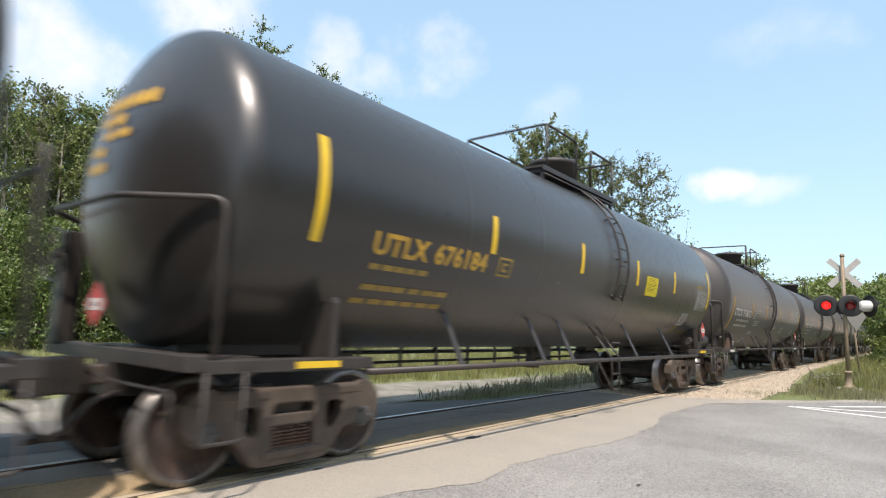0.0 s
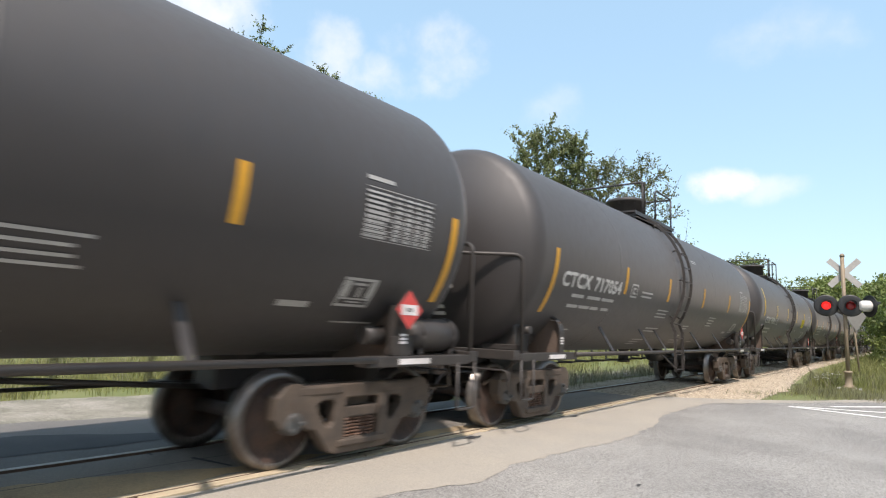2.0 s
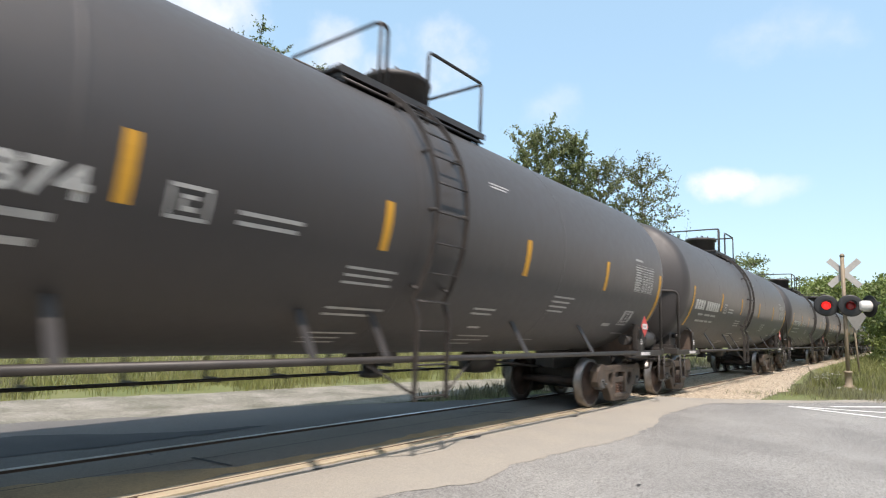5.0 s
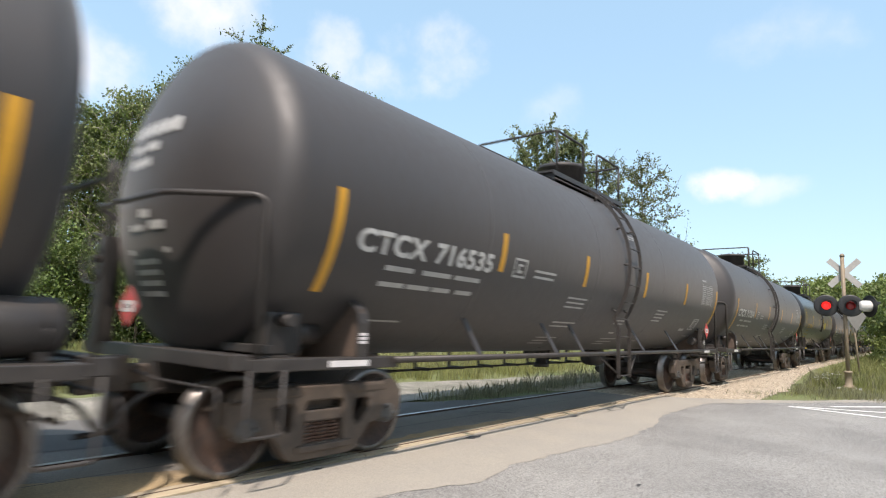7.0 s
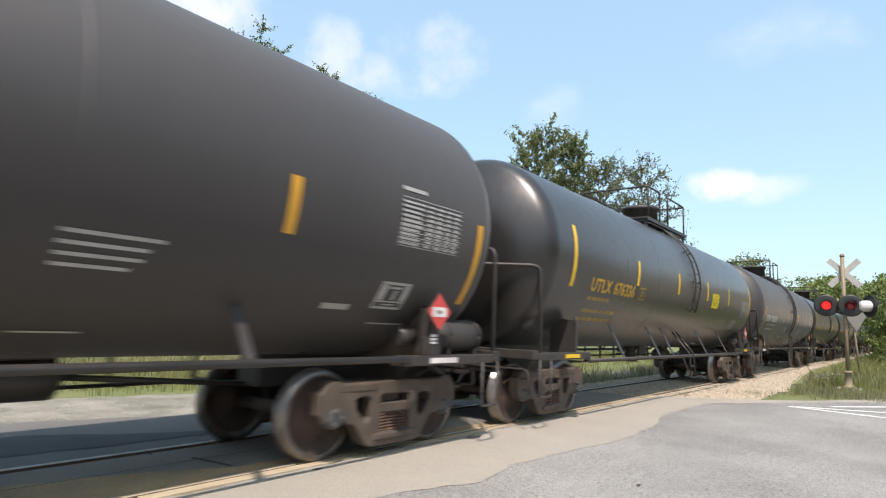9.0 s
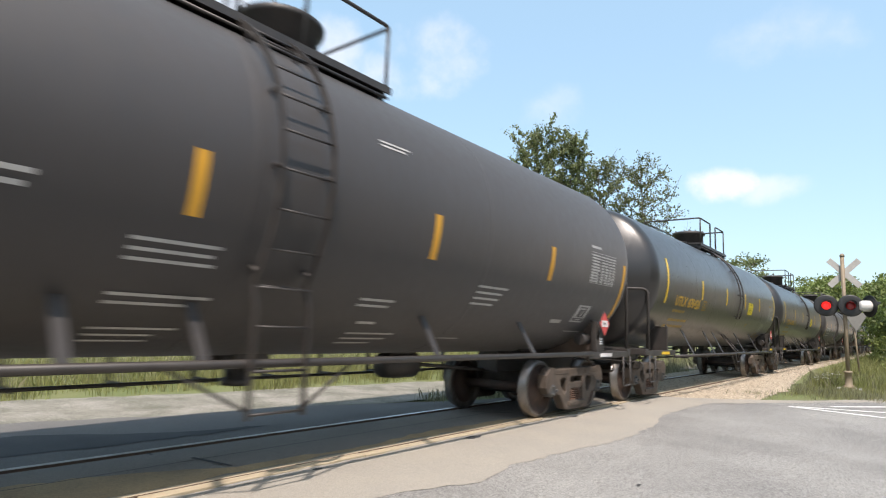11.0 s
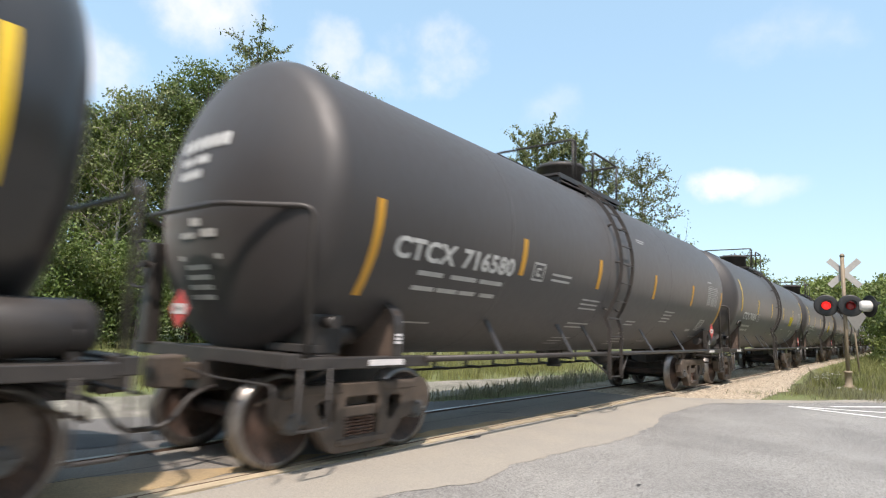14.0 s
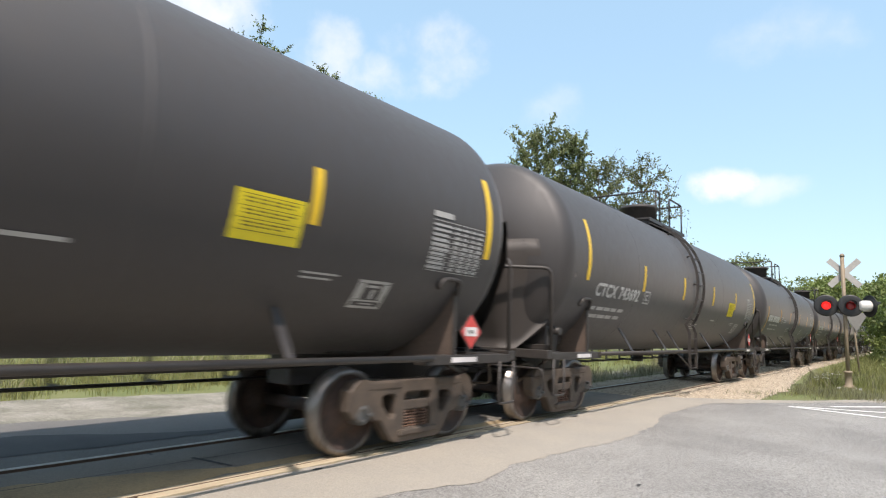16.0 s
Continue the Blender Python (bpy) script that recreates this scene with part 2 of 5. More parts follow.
BIRCH = mat("pale_birch_bark", (0.46, 0.42, 0.36), 0.8, 0, (0.17, 0.14, 0.12), 2.0, 14.0, 0.5, 0.006, stretch=(1, 1, 0.6))
SHIELD_DUST = mat("dust_filmed_black_paint", (0.032, 0.028, 0.0262), 0.62, 0, (0.052, 0.0435, 0.038), 0.9, 20.0, 0.5, 0.001, stretch=(1, 1, 0.3))
# bolster webs: the tan of reflected light is put into the steel's colour
WEB_BROWN = mat("dust_browned_steel", (0.135, 0.095, 0.072), 0.8, 0, (0.085, 0.062, 0.05), 2.5, 30.0, 0.5, 0.002)


# ---- mesh helpers ----
def box(bm, x0, x1, y0, y1, z0, z1, bev=0.0):
    vs = [bm.verts.new((x, y, z)) for x in (x0, x1) for y in (y0, y1) for z in (z0, z1)]
    fs = [bm.faces.new([vs[i] for i in q]) for q in ((0, 1, 3, 2), (4, 6, 7, 5), (0, 4, 5, 1), (2, 3, 7, 6), (0, 2, 6, 4), (1, 5, 7, 3))]
    if bev:
        bmesh.ops.bevel(bm, geom=list({e for f in fs for e in f.edges}), offset=bev, segments=2, affect="EDGES", profile=0.5)


def prism(bm, poly, x0, x1, bev=0.0):
    """A plate with the outline poly, points (y, z), from x0 to x1."""
    a = [bm.verts.new((x0, y, z)) for y, z in poly]
    b = [bm.verts.new((x1, y, z)) for y, z in poly]
    fs = [bm.faces.new(a[::-1]), bm.faces.new(b)]
    for i in range(len(poly)):
        j = (i + 1) % len(poly)
        fs.append(bm.faces.new((a[i], a[j], b[j], b[i])))
    if bev:
        bmesh.ops.bevel(bm, geom=list({e for f in fs for e in f.edges}), offset=bev, segments=2, affect="EDGES", profile=0.5)


def strip(bm, line, y0, y1, thick):
    """A flat bar bent along the line, points (x, z), from y0 to y1."""
    rings = []
    for i, (x, z) in enumerate(line):
        (xa, za), (xb, zb) = line[max(i - 1, 0)], line[min(i + 1, len(line) - 1)]
        n = Vector((zb - za, 0, xa - xb)).normalized() * thick / 2
        p = Vector((x, 0, z))
        rings.append([bm.verts.new(p + o + Vector((0, y, 0))) for o, y in ((n, y0), (n, y1), (-n, y1), (-n, y0))])
    for a, b in zip(rings, rings[1:]):
        for k in range(4):
            bm.faces.new((a[k], a[(k + 1) % 4], b[(k + 1) % 4], b[k]))
    bm.faces.new(rings[0][::-1]), bm.faces.new(rings[-1])


def tube(bm, pts, r, seg=8, r2=None):
    """A round bar along the points; r2: the radius at its end."""
    pts = [Vector(p) for p in pts]
    rings, up = [], Vector((0.13, 0.27, 0.95))
    for i, p in enumerate(pts):
        d = (pts[min(i + 1, len(pts) - 1)] - pts[max(i - 1, 0)]).normalized()
        s = d.cross(up)
        s = s.normalized() if s.length > 0.05 else d.orthogonal().normalized()
        u = s.cross(d)
        rad = r if r2 is None else r + (r2 - r) * i / (len(pts) - 1)
        rings.append([bm.verts.new(p + rad * (math.cos(a) * s + math.sin(a) * u)) for a in (2 * math.pi * k / seg for k in range(seg))])
    for a, b in zip(rings, rings[1:]):
        for k in range(seg):
            bm.faces.new((a[k], a[(k + 1) % seg], b[(k + 1) % seg], b[k])).smooth = True
    bm.faces.new(rings[0][::-1]), bm.faces.new(rings[-1])


def rounded(pts, r=0.12, n=4):
    """The points of a bent bar: corners rounded by r."""
    pts = [Vector(p) for p in pts]
    out = [pts[0]]
    for a, b, c in zip(pts, pts[1:], pts[2:]):
        p, q = b + (a - b).normalized() * r, b + (c - b).normalized() * r
        out += [p.lerp(b, k / n).lerp(b.lerp(q, k / n), k / n) for k in range(n + 1)]
    return out + [pts[-1]]


def lathe(bm, profile, seg, axis, at=(0, 0, 0), smooth=True):
    """Turns the profile, points (radius, along), round the x, y or z axis through at."""
    at, rings = Vector(at), []
    for r, a in profile:
        ring = []
        for k in range(seg):
            c, s = r * math.cos(2 * math.pi * k / seg), r * math.sin(2 * math.pi * k / seg)
            ring.append(bm.verts.new(at + Vector({"x": (a, c, s), "y": (s, a, c), "z": (c, s, a)}[axis])))
        rings.append(ring)
    for a, b in zip(rings, rings[1:]):
        for k in range(seg):
            bm.faces.new((a[k], a[(k + 1) % seg], b[(k + 1) % seg], b[k])).smooth = smooth
    for ring, flip in ((rings[0], True), (rings[-1], False)):
        bm.faces.new(ring[::-1] if flip else ring)


def finish(name, bm, material):
    me = bpy.data.meshes.new(name)
    bmesh.ops.recalc_face_normals(bm, faces=bm.faces)
    bm.to_mesh(me)
    bm.free()
    for m in material if isinstance(material, (list, tuple)) else (material,):
        me.materials.append(m)
    return me


def part(name, bm, material, parent, label=""):
    ob = new(name, finish(name, bm, material))
    ob.parent = parent
    return tagged(ob, label=label)


def again(ob, m):
    """A sister of a part: the same mesh at another pose under the same parent."""
    o = new(ob.name.split(".")[0], ob.data)
    o.parent, o.matrix_basis = ob.parent, m
    if "label" in ob:
        o["label"] = ob["label"]
    return o


def thing(name, label, category, group="", kind="", at=None):
    ob = new(name)
    ob.empty_display_size = 0.2
    if at is not None:
        ob.matrix_basis = at
    return tagged(ob, label, category, group, kind)


def solid(name, bm, material, label, category, group="", kind="", at=None):
    ob = new(name, finish(name, bm, material))
    if at is not None:
        ob.matrix_basis = at
    return tagged(ob, label, category, group, kind)


# ---- ground, road, track ----
def sheet(bm, outline, z, thick=0.0):
    top = [bm.verts.new((x, y, z)) for x, y in outline]
    bm.faces.new(top)
    if thick:
        low = [bm.verts.new((x, y, z - thick)) for x, y in outline]
        for i in range(len(outline)):
            j = (i + 1) % len(outline)
            bm.faces.new((top[i], low[i], low[j], top[j]))


def wobble(points, amount, step, seed):
    """Breaks a closed outline into short steps with an uneven edge."""
    rnd, out = random.Random(seed), []
    for (x0, y0), (x1, y1) in zip(points, points[1:] + points[:1]):
        n = max(1, int(math.hypot(x1 - x0, y1 - y0) / step))
        for k in range(n):
            t = k / n
            a = 0 if k == 0 else amount
            out.append((x0 + (x1 - x0) * t + rnd.uniform(-a, a), y0 + (y1 - y0) * t + rnd.uniform(-a, a)))
    return out


def ground_structure():
    bm = bmesh.new()
    sheet(bm, [(-900, -900), (900, -900), (900, 900), (-900, 900)], -0.06)
    solid("ground", bm, SOIL_GRASS, "mown and wild grass over sandy soil", "grass", kind="structure")
    bm = bmesh.new()
    sheet(bm, wobble([(-4.66, -60), (60, -60), (60, 60), (20, 60), (6, 32.0), (-0.5, 19.5), (-1.96, 16.8), (-3.26, 15.3), (-4.4, 14.35), (-4.66, 14.2)], 0.05, 0.5, 3), -0.012, 0.12)
    solid("road", bm, ASPHALT, "sun-bleached grey asphalt road up to the rails", "road", kind="structure")
    bm = bmesh.new()
    sheet(bm, wobble([(-4.665, -12), (-3.0, -12), (-3.3, 0), (-3.57, 3.5), (-3.19, 4.69), (-3.38, 5.5), (-3.21, 7.1), (-3.1, 8.3), (-3.25, 9.74), (-3.52, 10.9), (-3.5, 12.2), (-3.47, 13.66), (-2.17, 15.75),
                      (-0.5, 18.3), (1.0, 20.6), (1.0, 21.4), (-0.5, 19.3), (-1.96, 16.7), (-3.26, 15.25), (-4.4, 14.3), (-4.665, 14.1)], 0.05, 0.16, 5), -0.008)
    solid("road_dust", bm, SAND, "pale sandy dust drifted along the road edge", "dust", kind="structure")
    bm = bmesh.new()
    sheet(bm, wobble([(-6.47, -60), (-10.2, -60), (-9.02, 2.78), (-8.43, 4.4), (-8.3, 6), (-7.5, 8.2), (-6.8, 10.1), (-6.47, 13.6)], 0.04, 0.3, 7), -0.012, 0.12)
    solid("road_beyond", bm, ASPHALT_DARK, "dark grey asphalt beyond the rails", "road", kind="structure")
    bm = bmesh.new()
    sheet(bm, wobble([(-7.95, -3), (-8.05, 2.4), (-7.5, 3.2), (-7.1, 4.1), (-6.85, 5.2), (-6.85, 3.0), (-6.95, 2.2), (-7.0, -3)], 0.05, 0.25, 8), -0.007)
    solid("tar_patch", bm, TAR, "black tar patch on the asphalt", "road", kind="structure")
    bm = bmesh.new()
    sheet(bm, [(-4.985, -60), (-6.31, -60), (-6.31, 13.8), (-4.985, 13.8)], -0.02, 0.12)
    solid("crossing_surface", bm, CROSSING, "dark cracked asphalt between the rails", "road", kind="structure")
    bm = bmesh.new()
    sheet(bm, wobble([(-5.0, -4), (-5.35, -3), (-5.7, 0.5), (-5.85, 1.8), (-5.6, 2.6), (-5.2, 3.4), (-5.12, 5.0), (-5.25, 6.4), (-5.1, 8.5), (-5.0, 11)], 0.05, 0.2, 21), -0.016)
    solid("crossing_dirt", bm, DIRT, "ochre dirt trodden between the rails", "dirt", kind="structure")
    bm = bmesh.new()
    for pts in ([(-5.82, 3.26), (-5.6, 3.30), (-5.26, 3.37), (-5.26, 3.41), (-5.6, 3.36), (-5.83, 3.31)], [(-6.29, 3.03), (-6.2, 3.05), (-6.2, 3.08), (-6.29, 3.07)],
                [(-5.72, -3), (-5.70, 6), (-5.68, 13.5), (-5.69, 13.5), (-5.715, 6), (-5.735, -3)], [(-5.95, 8.4), (-5.4, 8.9), (-5.4, 8.95), (-5.95, 8.45)]):
        sheet(bm, pts, -0.012)
    solid("crossing_crack", bm, TAR, "open cracks in the crossing asphalt", "crack", kind="structure")
    bm = bmesh.new()
    for x, y, r, s in ((-4.53, 6.45, 0.13, 1), (-2.07, 5.71, 0.035, 2), (-4.57, 3.9, 0.05, 3), (-4.5, 9.4, 0.10, 4)):
        rnd = random.Random(s)
        sheet(bm, [(x + 0.5 * r * math.cos(a) * rnd.uniform(0.6, 1.3), y + 1.3 * r * math.sin(a) * rnd.uniform(0.6, 1.3)) for a in (2 * math.pi * k / 12 for k in range(12))], -0.002)
    solid("road_blemish", bm, TAR, "small dark potholes at the rail edge", "pothole", kind="structure")
    bm = bmesh.new()
    sheet(bm, wobble([(-8.3, -60), (-15.0, -60), (-11.4, 3.4), (-10.9, 5.6), (-10.6, 7.0), (-10.2, 11), (-9.6, 14), (-9.0, 20), (-8.6, 40), (-7.6, 40), (-7.6, 14), (-7.6, 8.6), (-8.2, 6)], 0.10, 0.35, 9), -0.03)
    solid("gravel_verge", bm, GRAVEL, "pale gravel verge beside the crossing", "gravel", kind="structure")
    bm = bmesh.new()
    sheet(bm, wobble([(-4.75, 14.0), (-4.3, 14.35), (-3.26, 15.2), (-2.85, 16.2), (-2.9, 17.5), (-2.8, 20), (-3.4, 26), (-3.9, 36), (-4.0, 160), (-7.4, 160), (-7.4, 13.0), (-6.5, 13.6)], 0.08, 0.4, 12), -0.04)
    solid("ballast_bed", bm, BALLAST_DUST, "sandy crushed-stone ballast along the track", "gravel", kind="structure")
    for x, mats in ((-0.753, (RAIL_TOP, RAIL_SIDE)), (0.753, (RAIL_SUNLIT, RAIL_SIDE))):
        bm = bmesh.new()
        prism(bm, [(-0.07, -0.17), (0.07, -0.17), (0.07, -0.155), (0.012, -0.14), (0.012, -0.045), (0.036, -0.035), (0.036, -0.004), (0.03, 0.0), (-0.03, 0.0), (-0.036, -0.004), (-0.036, -0.035), (-0.012, -0.045), (-0.012, -0.14), (-0.07, -0.155)], -60, 200)
        for f in bm.faces:
            f.material_index = 0 if f.calc_center_median().z > -0.003 else 1
        solid("rail", bm, mats, "steel rail with a worn head and rusty sides", "rail", "rails of the track", "structure", pose(TX + x, 0, 0, 0, 0, 90))
    # worn double lines that fan out across the road
    for k, (a, b, w) in enumerate((((-2.09, 14.84), (-0.39, 14.45), 0.16), ((-1.94, 14.92), (0.6, 15.95), 0.16), ((-1.39, 15.7), (2.2, 20.4), 0.16))):
        d = Vector((b[0] - a[0], b[1] - a[1])).normalized()
        n = Vector((-d.y, d.x)) * w / 2
        e = Vector(b) + d * 2.5
        bm = bmesh.new()
        sheet(bm, wobble([tuple(Vector(a) + n), tuple(e + n), tuple(e - n), tuple(Vector(a) - n)], 0.008, 0.15, k), -0.003)
        solid("road_line", bm, ROAD_WHITE, "worn white painted road line", "road marking", "road lines", "structure")


ground_structure()


# ---- tank cars: x towards the road, y along the track, the leading end at -y, z from the rail head ----
RAD, AXIS = 1.588, 2.695      # tank radius, height of its axis
WHEEL = 0.457


def shell_size(style):
    """Radius of the tank and height of its axis."""
    return (1.588, 2.695) if style == "union" else (1.642, 2.677)


def shell_point(y, deg, lift=0.005):
    a = radians(deg)
    return Vector(((RAD + lift) * math.cos(a), y, AXIS + (RAD + lift) * math.sin(a)))


def patch(bm, y0, y1, top, low, lift=0.005, slant=0.0):
    """A painted or stuck-on rectangle on the shell, between two angles above the horizontal."""
    n = max(1, int(abs(top - low) / 3))
    rows = [[bm.verts.new(shell_point(y + slant * k / n, top + (low - top) * k / n, lift)) for y in (y0, y1)] for k in range(n + 1)]
    for a, b in zip(rows, rows[1:]):
        bm.faces.new((a[0], b[0], b[1], a[1]))


def bars(bm, y0, y1, top, low, lines, gaps=0, seed=0, fill=0.5, lift=0.005):
    """Lines of small unreadable writing: bars broken by word gaps."""
    rnd = random.Random(seed)
    step = (top - low) / lines
    for k in range(lines):
        t = top - k * step
        end = y1 if k == 0 else y1 - rnd.uniform(0, 0.3) * (y1 - y0)
        y = y0
        cell = (end - y0) / (gaps + 1)
        for g in range(gaps + 1):
            w = cell * (rnd.uniform(0.72, 0.9) if gaps else 1)
            patch(bm, y, y + w, t, t - step * fill, lift)
            y += cell


def lettering(text, y0, width, top, height, material, parent):
    """Large painted letters, laid round the shell."""
    cu = bpy.data.curves.new("lettering", "FONT")
    cu.body, cu.resolution_u, cu.offset, cu.space_word = text, 3, 0.034, 1.35
    cu.space_character = 1.06
    ob = bpy.data.objects.new("lettering", cu)
    me = bpy.data.meshes.new_from_object(ob)
    bpy.data.objects.remove(ob)
    bpy.data.curves.remove(cu)
    bm = bmesh.new()
    bm.from_mesh(me)
    bpy.data.meshes.remove(me)
    bmesh.ops.triangulate(bm, faces=bm.faces)
    xs, ys = [v.co.x for v in bm.verts], [v.co.y for v in bm.verts]
    lo, hi, left, right = min(ys), max(ys), min(xs), max(xs)
    for k in (0.2, 0.4, 0.6, 0.8):
        bmesh.ops.bisect_plane(bm, geom=list(bm.verts) + list(bm.edges) + list(bm.faces), plane_co=(0, lo + (hi - lo) * k, 0), plane_no=(0, 1, 0))
    for v in bm.verts:
        u, w = (v.co.x - left) / (right - left), (v.co.y - lo) / (hi - lo)
        v.co = shell_point(y0 + u * width, top - (1 - w) * math.degrees(height / RAD), 0.006)
    return tagged(part("lettering", bm, material, parent), kind="stuff")


def dish(depth, knuckle=0.34):
    """The crown radius of a dished head of that depth with a tight knuckle."""
    return (depth ** 2 - knuckle ** 2 + (RAD - knuckle) ** 2) / (2 * (depth - knuckle))


def head_profile(depth, knuckle=0.34, n=9):
    """Points (radius, outward) of a dished head, from its middle to the shell."""
    crown = dish(depth, knuckle)
    half = math.asin((RAD - knuckle) / (crown - knuckle))
    out = [(max(crown * math.sin(a), 0.004), depth - crown * (1 - math.cos(a))) for a in (half * k / n for k in range(n + 1))]
    return out + [(RAD - knuckle + knuckle * math.sin(a), knuckle * math.cos(a)) for a in (half + (math.pi / 2 - half) * k / n for k in range(1, n + 1))]


def make_tank(front, deep, rear, shallow, material, car, rings):
    """front, rear: where the straight shell ends; deep, shallow: the depth of the heads."""
    bm = bmesh.new()
    prof = [(r, -front - d) for r, d in head_profile(deep)]
    prof += [(RAD, y) for y in (-front * 0.5, 0.0, rear * 0.5)]
    prof += [(r, rear + d) for r, d in reversed(head_profile(shallow))]
    lathe(bm, prof, 72, "y", (0, 0, AXIS))
    tank = part("tank", bm, material, car)
    for y in rings:
        bm = bmesh.new()
        lathe(bm, [(RAD - 0.01, y - 0.028), (RAD + 0.0015, y - 0.016), (RAD + 0.0015, y + 0.016), (RAD - 0.01, y + 0.028)], 72, "y", (0, 0, AXIS))
        part("weld_seam", bm, material, tank)
    return tank


def make_truck(car, y):
    """A three-piece freight truck: bolster, two side frames with springs, two wheelsets."""
    bm = bmesh.new()
    box(bm, -0.95, 0.95, -0.2, 0.2, 0.42, 0.66, 0.02)
    box(bm, -0.3, 0.3, -0.3, 0.3, 0.64, 0.74, 0.02)
    truck = part("truck", bm, GRIMY_STEEL, car)
    truck.location = (0, y, 0)
    tagged(truck, label="grimy cast-steel freight truck with four wheels")
    outline = [(-1.10, 0.50), (-1.10, 0.70), (-0.98, 0.77), (-0.55, 0.80), (0.55, 0.80), (0.98, 0.77), (1.10, 0.70), (1.10, 0.50), (1.03, 0.40), (0.94, 0.50), (0.84, 0.50), (0.75, 0.38), (0.62, 0.36), (0.44, 0.13), (0.34, 0.10),
               (-0.34, 0.10), (-0.44, 0.13), (-0.62, 0.36), (-0.75, 0.38), (-0.84, 0.50), (-0.94, 0.50), (-1.03, 0.40)]
    holes = [[(q * y, z) for y, z in ((0.61, 0.61), (0.55, 0.64), (0.42, 0.64), (0.385, 0.60), (0.385, 0.42), (0.43, 0.37), (0.49, 0.40), (0.60, 0.53))] for q in (-1, 1)]
    holes.append([(-0.24, 0.62), (-0.21, 0.65), (0.21, 0.65), (0.24, 0.62), (0.24, 0.25), (-0.24, 0.25)])
    bm = bmesh.new()
    loops = []
    for loop in [outline] + holes:
        vs = [bm.verts.new((0, a, b)) for a, b in loop]
        loops += [bm.edges.new((vs[i], vs[(i + 1) % len(vs)])) for i in range(len(vs))]
    bmesh.ops.triangle_fill(bm, edges=loops, use_beauty=True)
    got = bmesh.ops.extrude_face_region(bm, geom=list(bm.faces))
    for v in got["geom"]:
        if isinstance(v, bmesh.types.BMVert):
            v.co.x += 0.17
    rim = [e for e in bm.edges if len(e.link_faces) == 2 and e.calc_face_angle(0) > 0.7]
    bmesh.ops.bevel(bm, geom=rim, offset=0.018, segments=2, affect="EDGES", profile=0.5)
    for q in (-1, 1):
        tube(bm, [(0.015, q * 0.89, 0.64), (0.175, q * 0.89, 0.64)], 0.185, 16)
        box(bm, 0.01, 0.18, *sorted((q * 0.30, q * 0.86)), 0.685, 0.80, 0.03)
    box(bm, 0.0, 0.20, -0.34, 0.34, 0.17, 0.24, 0.015)
    frame_near = part("side_frame", bm, GRIMY_STEEL, truck)
    frame_near.location = (0.90, 0, 0)
    again(frame_near, pose(-0.90, 0, 0, 0, 0, 180))
    for side in (0.98, -0.98):
        for k, yy in enumerate((-0.16, 0.0, 0.16)):
            if side > 0 and k == 0:
                bm = bmesh.new()
                tube(bm, [(0.062 * math.cos(a), 0.062 * math.sin(a), 0.23 + 0.2 * i / 60) for i in range(61) for a in [2 * math.pi * 6 * i / 60]], 0.013, 5)
                spring = part("spring", bm, RUST, truck)
                spring.location = (side, yy, 0)
            else:
                again(spring, pose(side, yy, 0))
    bm = bmesh.new()
    box(bm, 0.86, 1.04, -0.25, 0.25, 0.44, 0.56, 0.02)
    end = part("bolster_end", bm, GRIMY_STEEL, truck)
    again(end, pose(0, 0, 0, 0, 0, 180))
    for yy in (-0.889, 0.889):
        if yy < 0:
            bm = bmesh.new()
            for s in (1, -1):
                w = [(0.0, 0.66), (0.13, 0.67), (0.13, 0.70), (0.34, 0.735), (0.37, 0.695), (0.482, 0.685), (0.482, 0.71), (0.462, 0.725), (0.457, 0.83), (0.40, 0.83), (0.37, 0.80), (0.24, 0.775), (0.15, 0.86), (0.09, 0.87), (0.0, 0.87)]
                lathe(bm, [(max(r, 0.002), s * a) for r, a in w], 40, "x")
            tube(bm, [(-1.02, 0, 0), (1.02, 0, 0)], 0.075, 14)
            for f in bm.faces:
                f.material_index = 0
                c = f.calc_center_median()
                r = math.hypot(c.y, c.z)
                if r > 0.40:
                    f.material_index = 1
            ws = part("wheelset", bm, (WHEEL_RUST, WHEEL_RIM), truck, "rusty wheels with bright worn treads")
            ws.location = (0, yy, WHEEL)
            first_ws = ws
            bm = bmesh.new()
            for s in (1,):
                lathe(bm, [(0.002, s * 0.93), (0.115, s * 0.93), (0.115, s * 1.05), (0.095, s * 1.08), (0.055, s * 1.09), (0.002, s * 1.09)], 20, "x")
                for k in range(3):
                    a = 2 * math.pi * k / 3
                    tube(bm, [(s * 1.08, 0.07 * math.cos(a), 0.07 * math.sin(a)), (s * 1.125, 0.07 * math.cos(a), 0.07 * math.sin(a))], 0.02, 6)
            caps = finish("bearing", bm, CAP_BLUE)
        else:
            ws = again(first_ws, pose(0, yy, WHEEL))
        bm = bmesh.new()
        box(bm, 0.93, 1.075, -0.13, 0.13, 0.555, 0.66, 0.015)
        block = part("bearing_adapter", bm, RUST, truck)
        block.matrix_basis = pose(0, yy, 0)
        again(block, pose(0, yy, 0, 0, 0, 180))
        # bearings stay under the side frames
        for turn in (0, 180):
            b = new("bearing", caps)
            b.parent, b.matrix_basis = truck, pose(0, yy, WHEEL, 0, 0, turn)
    bm = bmesh.new()
    tube(bm, [(0.7, -0.35, 0.33), (-0.7, -0.35, 0.33)], 0.05, 8)
    tube(bm, [(0.7, 0.35, 0.33), (-0.7, 0.35, 0.33)], 0.05, 8)
    for s in (0.76, -0.76):
        for q in (-0.40, 0.40):
            box(bm, s - 0.05, s + 0.05, q - 0.06, q + 0.06, 0.26, 0.56, 0.01)
    part("brake_beam", bm, BLACK_STEEL, truck)
    return truck


